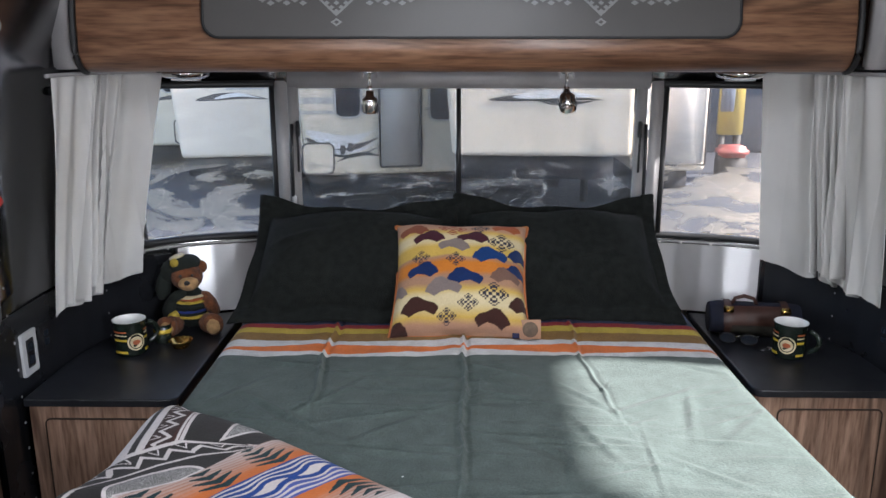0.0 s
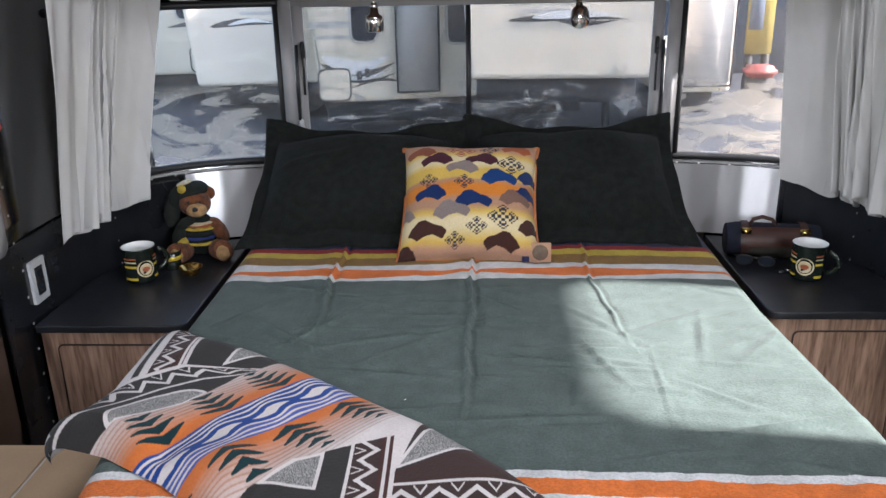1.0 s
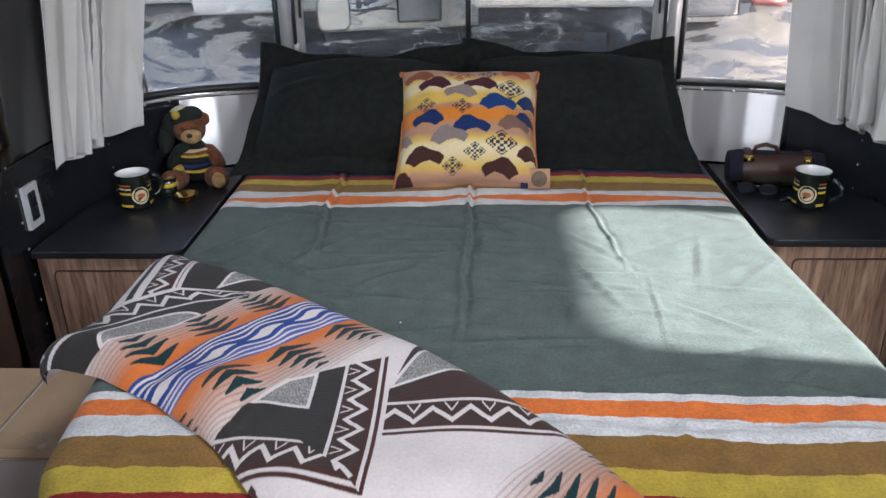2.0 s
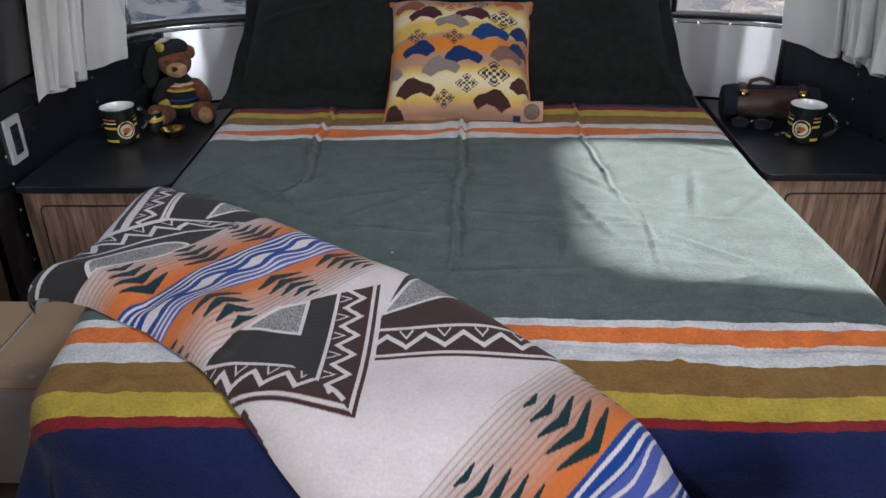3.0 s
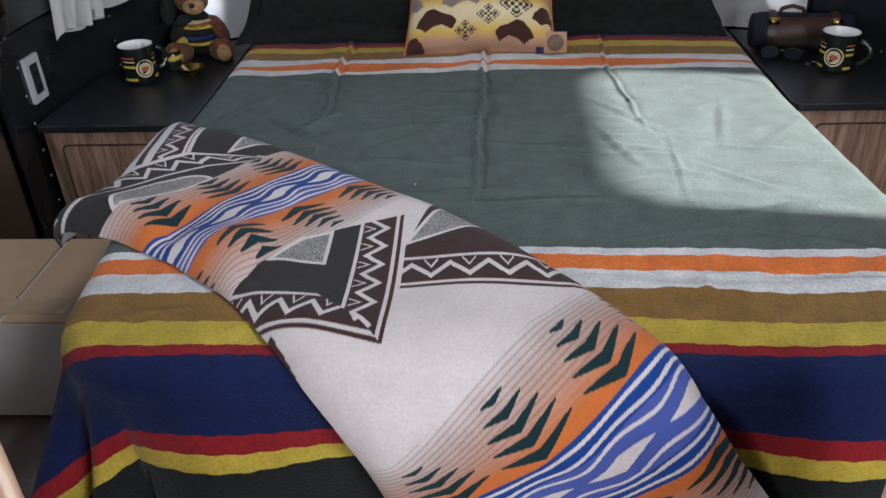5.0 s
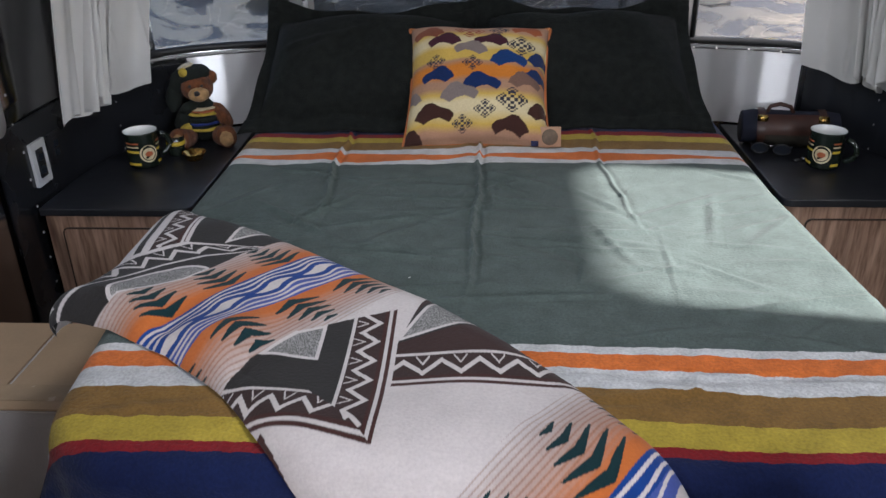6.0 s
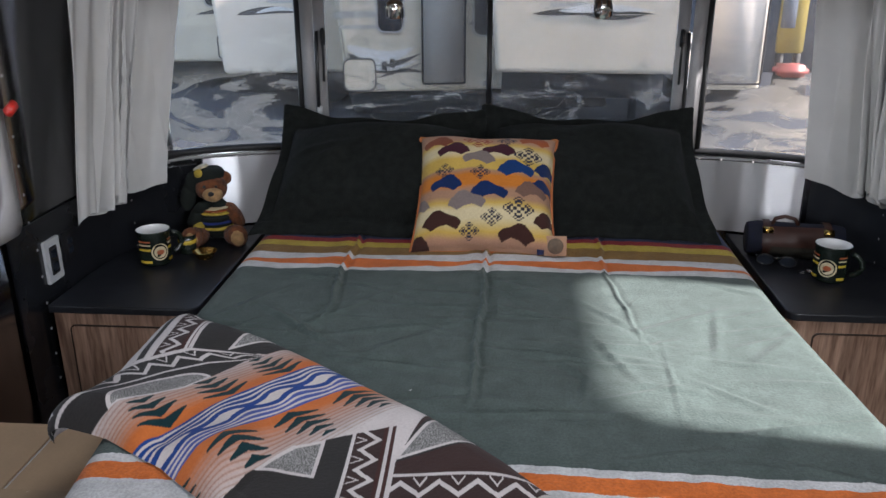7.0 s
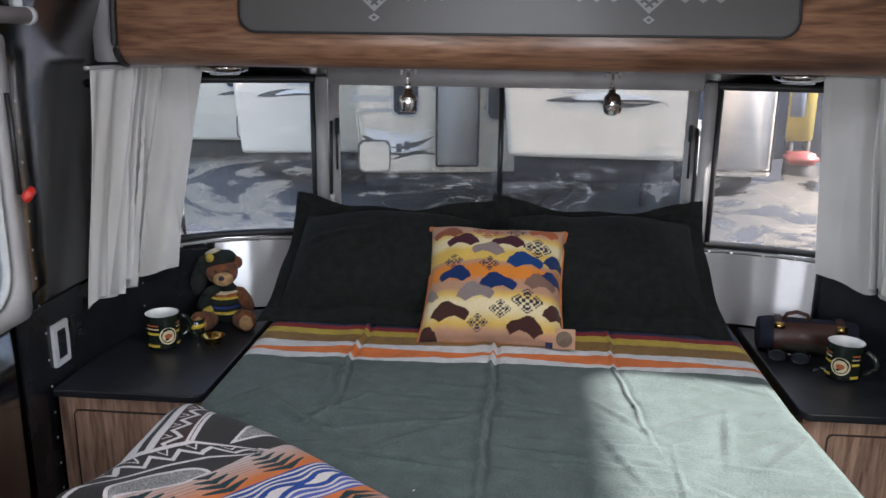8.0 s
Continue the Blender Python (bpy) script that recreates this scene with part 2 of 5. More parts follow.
GROUND = plain("gravel_lot", (0.050, 0.060, 0.082), 0.9, 0.0, 0.35, 0.6, 14, 0.5, 0.02, 0.05)
GEL_A = plain("beige_fibreglass", (0.80, 0.72, 0.59), 0.3, 0.0, 0.06, 1.5, 60, 0.03)
GEL_B = plain("off_white_fibreglass", (0.80, 0.715, 0.605), 0.4, 0.0, 0.06, 1.5, 60, 0.03)
GEL_C = plain("grey_fibreglass", (0.56, 0.54, 0.52), 0.8, 0.0, 0.08, 1.5, 60, 0.03)
SWOOSH = plain("dark_grey_vinyl", (0.10, 0.095, 0.095), 0.4, 0.0, 0.15, 3, 60, 0.0)
SWOOSHW = plain("white_vinyl", (0.8, 0.8, 0.8), 0.4, 0.0, 0.05, 3, 60, 0.0)
DARKGLASS = plain("dark_vehicle_glass", (0.02, 0.025, 0.035), 0.08, 0.0, 0.2, 3, 60, 0.0)
TYRE = plain("tyre_rubber", (0.02, 0.02, 0.02), 0.8, 0.0, 0.3, 6, 90, 0.3)
UNDER = plain("black_underframe", (0.02, 0.022, 0.03), 0.7, 0.0, 0.4, 3, 60, 0.2)
YELLOW = plain("yellow_paint", (0.46, 0.37, 0.12), 0.45, 0.0, 0.12, 2, 60, 0.05)
REDPAINT = plain("red_paint", (0.36, 0.10, 0.10), 0.45, 0.0, 0.12, 2, 60, 0.05)
BLUEGREY = plain("blue_grey_paint", (0.16, 0.19, 0.25), 0.5, 0.0, 0.2, 2, 60, 0.05)


# ---- builders ----
def thing(name, label, category, group="", kind="", at=(0, 0, 0)):
    ob = new(name)
    ob.matrix_basis = pose(*at)
    return tagged(ob, label, category, group, kind)


def mesh_object(name, me, materials, parent=None, label=""):
    for m in materials if isinstance(materials, (list, tuple)) else [materials]:
        me.materials.append(m)
    ob = new(name, me)
    if parent:
        ob.parent = parent
    return tagged(ob, label)


def part(name, bm, material, parent=None, label="", smooth=True):
    me = bpy.data.meshes.new(name)
    bmesh.ops.recalc_face_normals(bm, faces=bm.faces)
    bm.to_mesh(me)
    bm.free()
    me.polygons.foreach_set("use_smooth", [smooth] * len(me.polygons))
    return mesh_object(name, me, material, parent, label)


def box(x, y, z, sx, sy, sz, bevel=0.004, seg=2, bm=None, turn=None):
    """A bevelled block; x, y, z is the middle of its underside."""
    b = bmesh.new()
    bmesh.ops.create_cube(b, size=1)
    bmesh.ops.scale(b, vec=(sx, sy, sz), verts=b.verts)
    if bevel:
        bmesh.ops.bevel(b, geom=list(b.edges), offset=min(bevel, sx * 0.45, sy * 0.45, sz * 0.45), segments=seg, affect="EDGES")
    if turn:
        bmesh.ops.transform(b, matrix=turn, verts=b.verts)
    bmesh.ops.translate(b, vec=(x, y, z + sz / 2), verts=b.verts)
    return joined(bm, b) if bm else b


def joined(bm, other):
    me = bpy.data.meshes.new("join")
    other.to_mesh(me)
    other.free()
    bm.from_mesh(me)
    bpy.data.meshes.remove(me)
    return bm


def lathe(profile, seg=32, at=(0, 0, 0), bm=None, caps=(True, True)):
    bm = bm or bmesh.new()
    rings = []
    for r, z in profile:
        rings.append([bm.verts.new((at[0] + r * math.cos(2 * math.pi * i / seg), at[1] + r * math.sin(2 * math.pi * i / seg), at[2] + z)) for i in range(seg)])
    for a, b in zip(rings, rings[1:]):
        for i in range(seg):
            bm.faces.new((a[i], a[(i + 1) % seg], b[(i + 1) % seg], b[i]))
    if caps[0]:
        bm.faces.new(rings[0][::-1])
    if caps[1]:
        bm.faces.new(rings[-1])
    return bm


def tube(points, radius, seg=10, bm=None, flat=1.0):
    """A rounded rod along points; flat squeezes it along z."""
    bm = bm or bmesh.new()
    pts = [Vector(p) for p in points]
    rings = []
    for i, p in enumerate(pts):
        d = (pts[min(i + 1, len(pts) - 1)] - pts[max(i - 1, 0)]).normalized()
        a = d.orthogonal() if abs(d.z) > 0.95 else Vector((d.y, -d.x, 0)).normalized()
        a.normalize()
        c = d.cross(a).normalized()
        rings.append([bm.verts.new(p + radius * (math.cos(2 * math.pi * k / seg) * a + flat * math.sin(2 * math.pi * k / seg) * c)) for k in range(seg)])
    for a, b in zip(rings, rings[1:]):
        for k in range(seg):
            bm.faces.new((a[k], a[(k + 1) % seg], b[(k + 1) % seg], b[k]))
    bm.faces.new(rings[0][::-1])
    bm.faces.new(rings[-1])
    return bm


def sheet(name, P, parent=None, material=None, colours=None, uv=None, label="", closed=False):
    """A smooth surface from a grid of places P[nu, nv, 3], with a woven pattern where colours are given."""
    nu, nv = P.shape[:2]
    idx = np.arange(nu * nv).reshape(nu, nv)
    if closed:
        idx = np.concatenate([idx, idx[:1]], 0)
    q = np.stack([idx[:-1, :-1], idx[1:, :-1], idx[1:, 1:], idx[:-1, 1:]], -1).reshape(-1, 4)
    me = bpy.data.meshes.new(name)
    me.vertices.add(nu * nv)
    me.vertices.foreach_set("co", P.reshape(-1).astype(np.float32))
    me.loops.add(q.size)
    me.loops.foreach_set("vertex_index", q.reshape(-1).astype(np.int32))
    me.polygons.add(len(q))
    me.polygons.foreach_set("loop_start", np.arange(0, q.size, 4, dtype=np.int32))
    me.update(calc_edges=True)
    me.polygons.foreach_set("use_smooth", np.ones(len(q), dtype=bool))
    if colours is not None:
        at = me.color_attributes.new("weave", "FLOAT_COLOR", "POINT")
        at.data.foreach_set("color", np.concatenate([colours, np.ones((nu, nv, 1))], -1).reshape(-1).astype(np.float32))
    me.validate()
    return mesh_object(name, me, material, parent, label)


def rounded_rect(w, h, r, n=6):
    pts = []
    for cx, cz, a0 in ((w / 2 - r, h / 2 - r, 0), (-w / 2 + r, h / 2 - r, 90), (-w / 2 + r, -h / 2 + r, 180), (w / 2 - r, -h / 2 + r, 270)):
        for i in range(n + 1):
            a = radians(a0 + 90 * i / n)
            pts.append((cx + r * math.cos(a), cz + r * math.sin(a)))
    return pts


def frame_ring(inner, outer, depth, place):
    """A flat ring between two outlines of as many points, of the given depth; place turns (u, v, d) into a point."""
    bm = bmesh.new()
    n = len(inner)
    loops = [[bm.verts.new(place(u, v, d)) for u, v in loop] for loop, d in ((inner, 0), (outer, 0), (outer, depth), (inner, depth))]
    for a, b in zip(loops, loops[1:] + loops[:1]):
        for i in range(n):
            bm.faces.new((a[i], a[(i + 1) % n], b[(i + 1) % n], b[i]))
    return bm


def slab(outline, depth, place):
    bm = bmesh.new()
    a = [bm.verts.new(place(u, v, 0)) for u, v in outline]
    b = [bm.verts.new(place(u, v, depth)) for u, v in outline]
    n = len(a)
    bm.faces.new(a[::-1])
    bm.faces.new(b)
    for i in range(n):
        bm.faces.new((a[i], a[(i + 1) % n], b[(i + 1) % n], b[i]))
    return bm


# ---- the shell of the trailer ----
HALF, NOSE, START, POWER = 1.2, 0.72, 2.2, 3.5


def taper(z):
    """How far the shell has drawn in at a height."""
    return 1.0 if z <= 1.25 else 1.0 - 0.62 * ((z - 1.25) / 0.72) ** 2.4


def front(x, z=0.7, off=0.0):
    """y of the shell's inner face at x, off metres inside it."""
    w, d = HALF * taper(z) - off, NOSE * (0.35 + 0.65 * taper(z)) - off
    return START + d * max(0.0, 1 - (abs(x) / w) ** POWER) ** (1 / POWER)


def side(y, z=0.7, off=0.0):
    """|x| of the shell's inner face at y."""
    w, d = HALF * taper(z) - off, NOSE * (0.35 + 0.65 * taper(z)) - off
    return w * max(0.0, 1 - (max(0.0, y - START) / d) ** POWER) ** (1 / POWER)


def outline(z, off=0.0):
    """The plan of the shell at a height, from the back on the -x side round the nose to the back on the +x side."""
    ys = [-2.2, -1.3, -0.5, 0.1, 0.7, 1.25, 1.30, 2.02, 2.06, 2.2, 2.3, 2.4, 2.5, 2.58]
    k = HALF * taper(z) / HALF
    xs = [1.125, 1.1, 1.05, 1.0, 0.94, 0.87, 0.79, 0.71, 0.655, 0.615, 0.4, 0.2]
    left = [(-side(y, z, off), y) for y in ys] + [(-x * k, front(x * k, z, off)) for x in xs]
    right = [(-x, y) for x, y in left[::-1]]
    return left + [(0.0, front(0, z, off))] + right


HEIGHTS = [0, 0.25, 0.475, 0.72, 0.75, 1.0, 1.25, 1.36, 1.5, 1.65, 1.78, 1.88, 1.94]


def open_at(x0, y0, x1, y1, z):
    xm, ym = (x0 + x1) / 2, (y0 + y1) / 2
    if ym > 2.5 and 0.75 <= z < 1.25:
        return abs(xm) < 1.03 and not 0.614 < abs(xm) < 0.656
    if xm < -1 and 1.25 < ym < 2.08 and 0.72 <= z < 1.36:
        return True
    if xm > 1 and 1.30 < ym < 2.02 and 0.72 <= z < 1.36:
        return True
    if xm < -1 and -1.3 < ym < -0.5 and 0.75 <= z < 1.36:
        return True
    return xm > 1 and -1.3 < ym < -0.5 and 0.25 <= z < 1.65


def build_shell():
    bm = bmesh.new()
    plans = [outline(z) for z in HEIGHTS]
    grid = [[bm.verts.new((x, y, z)) for x, y in plan] for plan, z in zip(plans, HEIGHTS)]
    for i, z in enumerate(HEIGHTS[:-1]):
        for j in range(len(plans[0]) - 1):
            (x0, y0), (x1, y1) = plans[i][j], plans[i][j + 1]
            if not open_at(x0, y0, x1, y1, z):
                f = bm.faces.new((grid[i][j], grid[i][j + 1], grid[i + 1][j + 1], grid[i + 1][j]))
                f.material_index = 0
    ob = part("wall_shell", bm, [WALL], None, "curved brushed aluminium shell wall of the trailer")
    tagged(ob, "", "wall", "", "structure")
    s = ob.modifiers.new("thickness", "SOLIDIFY")
    s.thickness, s.offset = 0.035, -1.0
    return ob


wall_shell = build_shell()
# the grid runs clockwise from above, so its normals point outwards or inwards alike: the thickness goes outside
n0 = wall_shell.data.polygons[0]
if (n0.normal.x > 0) == (n0.center.x > 0):
    wall_shell.modifiers["thickness"].offset = 1.0

bm = bmesh.new()
top = [bm.verts.new((x, y, 1.94)) for x, y in outline(1.94)]
top2 = [bm.verts.new((x, y, 1.98)) for x, y in outline(1.94)]
bm.faces.new(top)
bm.faces.new(top2)
for i in range(len(top)):
    k = (i + 1) % len(top)
    bm.faces.new((top[i], top[k], top2[k], top2[i]))
ceiling = tagged(part("ceiling", bm, WALL, None, "brushed aluminium ceiling of the trailer", False), "", "ceiling", "", "structure")
bm = box(0, -2.22, 0, 2.46, 0.04, 1.98, 0)
tagged(part("wall_back", bm, WOODV, None, "plain walnut laminate back wall", False), "", "wall", "", "structure")
bm = slab([(x * 1.02, y * 1.01) for x, y in outline(0)], -0.05, lambda u, v, d: (u, v, d))
tagged(part("floor", bm, FLOOR, None, "brown wood-look vinyl trailer floor", False), "", "floor", "", "structure")


def curve_points(z, off, x_from, x_to, n=40):
    """Points along the nose of the shell at height z, from x_from to x_to."""
    plan = [(x, y) for x, y in outline(z, off) if y > 1.9]
    fine = []
    for (xa, ya), (xb, yb) in zip(plan, plan[1:]):
        for i in range(6):
            f = i / 6
            fine.append((xa + (xb - xa) * f, ya + (yb - ya) * f))
    return [(x, y, z) for x, y in fine if x_from <= x <= x_to]


# dark panel lining the lower walls, and the polished panel under the windows
def lining(name, z0, z1, off, keep, material, label, thick=0.006):
    bm = bmesh.new()
    rows = []
    for o, z in ((off, z0), (off, z1), (off - thick, z1), (off - thick, z0)):
        rows.append([bm.verts.new(p) for p in curve_points(z, o, -9, 9) if keep(p[0], p[1])])
    n = min(len(r) for r in rows)
    for a, b in zip(rows, rows[1:] + rows[:1]):
        for i in range(n - 1):
            bm.faces.new((a[i], a[i + 1], b[i + 1], b[i]))
    ob = part(name, bm, material, None, label)
    ob.data.set_sharp_from_angle(angle=radians(40))
    return tagged(ob, "", "wall panel", "", "structure")


lining("wall_panel_steel", 0.48, 0.716, 0.012, lambda x, y: abs(x) < 0.98 and y > 2.5, STEEL, "polished steel panel under the front windows")
lining("wall_panel_dark", 0.0, 0.70, 0.010, lambda x, y: x < -0.985 and y > 1.95, DARKWALL, "dark laminate panel lining the side wall")
lining("wall_panel_dark", 0.0, 0.70, 0.010, lambda x, y: x > 0.985 and y > 1.95, DARKWALL, "dark laminate panel lining the side wall")


# ---- windows ----
def window_bar(name, pts, r, material, parent, label="", flat=1.0):
    return part(name, tube(pts, r, 10, None, flat), material, parent, label)


def front_window():
    w = thing("window_1", "wide front window with aluminium frame and black centre bar", "window", "", "structure", (0, 0, 0))
    y = front(0.3, 1.0) - 0.012
    for sx in (-1, 1):
        part("window_frame", box(sx * 0.585 - 0.005 * (sx + 1), y, 0.745, 0.034, 0.03, 0.515, 0.004), ALU, w)
        part("window_frame", box(sx * 0.622, y - 0.019, 0.745, 0.042, 0.010, 0.515, 0.004), ALU, w)
        s = part("gas_strut", tube([(sx * 0.592, y - 0.032, 0.86), (sx * 0.590, y - 0.034, 1.0), (sx * 0.588, y - 0.032, 1.12)], 0.0055, 8), BLACKPL, w, "thin black gas strut")
        part("strut_end", box(sx * 0.590, y - 0.03, 0.845, 0.016, 0.02, 0.035, 0.004), GREYPL, s)
        c = part("window_latch", box(sx * 0.568, y - 0.028, 1.075, 0.012, 0.03, 0.055, 0.003), BLACKPL, w, "black window latch")
        part("latch_lever", tube([(sx * 0.568, y - 0.045, 1.09), (sx * 0.566, y - 0.046, 1.05), (sx * 0.57, y - 0.03, 0.96)], 0.004, 8), BLACKPL, c)
    part("window_frame", box(0, y, 1.235, 1.20, 0.036, 0.063, 0.004), ALU, w)
    part("window_frame", box(0, y, 0.735, 1.17, 0.03, 0.03, 0.004), ALU, w)
    part("centre_bar", box(-0.032, y - 0.002, 0.765, 0.017, 0.026, 0.472, 0.003), BLACKPL, w, "dark centre bar")
    for x0, x1 in ((-0.568, -0.041), (-0.023, 0.568)):
        g = part("pane", box((x0 + x1) / 2, y + 0.004, 0.765, x1 - x0, 0.004, 0.474, 0), GLASS, w, "tinted glass pane", False)
        g.visible_shadow = False
        f = part("protective_film", box((x0 + x1) / 2, y + 0.016, 0.765, x1 - x0, 0.0006, 0.474, 0), FILM, w, "torn milky protective film", False)
        f.visible_shadow = False
    return w


front_window()


def corner_window(name, sx):
    w = thing(name, "curved corner window with black rubber gasket", "window", "front corner windows", "structure")
    keep = lambda p: 0.64 <= abs(p[0]) and (p[0] > 0) == (sx > 0) and p[1] > 2.45
    for z, r in ((0.742, 0.012), (1.25, 0.012)):
        window_bar("gasket", [p for p in curve_points(z, 0.006, -9, 9) if keep(p)], r, RUBBER, w, "black rubber gasket")
    x = sx * 0.652
    window_bar("gasket", [(x, front(x, 0.8) - 0.006, 0.742), (x, front(x, 1.0) - 0.006, 1.0), (x, front(x, 1.25) - 0.006, 1.252)], 0.009, RUBBER, w, "black rubber gasket")
    window_bar("sill_strip", [p for p in curve_points(0.724, 0.012, -9, 9) if keep(p)], 0.006, ALU, w, "grey aluminium sill strip", 0.8)
    for off, m, nm, lb in ((-0.012, GLASSBENT, "pane", "tinted curved glass pane"), (-0.022, FILMBENT, "protective_film", "torn milky protective film")):
        lo = np.array([p for p in curve_points(0.74, off, -9, 9) if keep(p) and abs(p[0]) < 1.14])
        hi = lo.copy()
        hi[:, 2] = 1.255
        g = sheet(nm, np.stack([lo, hi], 1), w, m, label=lb)
        g.visible_shadow = False
    return w


corner_window("window_2", -1)
corner_window("window_3", 1)


def side_window(name, sx, y0, y1, z0=0.72, z1=1.36):
    w = thing(name, "rounded trailer side window with bright aluminium frame", "window", "side windows", "structure")
    cy, cz, wy, hz = (y0 + y1) / 2, (z0 + z1) / 2, y1 - y0, z1 - z0
    place = lambda u, v, d: (sx * (side(cy + u, cz + v) - 0.004 - d * (1 if d else 0)), cy + u, cz + v)
    part("window_frame", frame_ring(rounded_rect(wy - 0.03, hz - 0.03, 0.09), rounded_rect(wy + 0.05, hz + 0.05, 0.03), 0.018, place), ALU, w)
    part("inner_frame", frame_ring(rounded_rect(wy - 0.05, hz - 0.05, 0.085), rounded_rect(wy - 0.03, hz - 0.03, 0.09), -0.02, place), GREYPL, w)
    g = part("pane", slab(rounded_rect(wy, hz, 0.1), 0.004, lambda u, v, d: (sx * (HALF * taper(cz) + 0.012 + d), cy + u, cz + v)), GLASS, w, "tinted glass pane", False)
    g.visible_shadow = False
    return w


lw = side_window("window_4", -1, 1.25, 2.05)
rod = part("stay_rod", tube([(-1.168, 2.056, 1.25), (-1.166, 2.057, 1.13), (-1.166, 2.057, 1.01)], 0.006, 8), BLACKPL, lw, "black window stay")
part("red_knob", box(-1.15, 2.068, 0.995, 0.02, 0.045, 0.026, 0.006, turn=pose(0, 0, 0, 25)), REDPL, rod, "red latch knob")
side_window("window_5", 1, 1.30, 2.02)
side_window("window_6", -1, -1.28, -0.52, 0.76, 1.35)


# ---- overhead cabinet ----
def overhead_cabinet():
    c = thing("overhead_cabinet", "curved walnut overhead cabinet with smoked glass door", "cabinet")
    prof = [(2.90, 1.302)]
    for i in range(9):
        a = radians(-90 - 90 * i / 8)
        prof.append((2.52 + 0.07 * math.cos(a), 1.372 + 0.07 * math.sin(a)))
    prof += [(2.455, 1.45), (2.475, 1.55), (2.51, 1.65), (2.56, 1.75), (2.9, 1.75)]
    bm = bmesh.new()
    xs = [-1.085, -1.08, 1.04, 1.045]
    rows = [[bm.verts.new((x, y + (0.004 if k in (0, 3) else 0), z)) for y, z in prof] for k, x in enumerate(xs)]
    for a, b in zip(rows, rows[1:]):
        for i in range(len(prof) - 1):
            bm.faces.new((a[i], a[i + 1], b[i + 1], b[i]))
    bm.faces.new(rows[0])
    bm.faces.new(rows[-1][::-1])
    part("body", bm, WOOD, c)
    for sx, x in ((-1, -1.092), (1, 1.052)):
        part("end_trim", tube([(x, y - 0.002, z) for y, z in prof[1:-1]], 0.0085, 8), RUBBER, c, "black rubber end trim")
    place = lambda u, v, d: (-0.004 + u, 2.447 - 0.004 + (v + 0.2) * 0.20 - d, 1.60 + v)
    d = part("door", slab(rounded_rect(1.45, 0.405, 0.045), 0.012, place), SMOKED, c, "smoked glass lift-up door with etched motifs", False)
    part("door_edge", frame_ring(rounded_rect(1.446, 0.401, 0.044), rounded_rect(1.46, 0.415, 0.05), 0.015, place), RUBBER, d, "black rubber door edge")
    face = lambda x, z: (x, 2.447 - 0.004 + (z - 1.60 + 0.2) * 0.20 - 0.0165, z)
    for cx in (-0.366, 0.346):
        bm = bmesh.new()
        def dia(x, z, w, h, hole=0.0):
            out = [(x + w, z), (x, z + h), (x - w, z), (x, z - h)]
            if hole:
                inn = [(x + w * hole, z), (x, z + h * hole), (x - w * hole, z), (x, z - h * hole)]
                for i in range(4):
                    k = (i + 1) % 4
                    bm.faces.new([bm.verts.new(face(*p)) for p in (out[i], out[k], inn[k], inn[i])])
            else:
                bm.faces.new([bm.verts.new(face(*p)) for p in out])
        dia(cx, 1.437, 0.016, 0.011, 0.45)
        dia(cx, 1.466, 0.008, 0.006)
        for s in (-1, 1):
            dia(cx + s * 0.013, 1.476, 0.008, 0.006)
            dia(cx + s * 0.026, 1.487, 0.008, 0.006)
            for k in range(6):
                dia(cx + s * (0.09 + 0.022 * k), 1.487 + 0.008 * (k % 2), 0.011, 0.007)
        dia(cx, 1.487, 0.008, 0.006)
        dia(cx, 1.52, 0.075, 0.068, 0.88)
        part("etched_motif", bm, ETCH, d, "pale etched diamond motif", False)
    return c


overhead_cabinet()
for sx in (-1, 1):
    bm = box(sx * 1.135, 2.50, 1.31, 0.07, 0.05, 0.5, 0.006)
    tagged(part("trim", bm, ALU, None, "grey metal corner trim beside the overhead cabinet"), "", "trim", "", "structure")


def puck(x):
    p = thing("puck_light", "round chrome puck light under the cabinet", "ceiling light", "puck lights", at=(x, 2.61, 1.301))
    part("ring", lathe([(0.03, 0), (0.07, 0), (0.072, -0.006), (0.066, -0.016), (0.05, -0.021), (0.03, -0.021)], 32), CHROME, p)
    part("lens", lathe([(0.002, -0.0215), (0.045, -0.0215), (0.042, -0.027), (0.002, -0.029)], 24), GREYPL, p, "ribbed clear lens")
    return p


puck(-0.842)
puck(0.792)


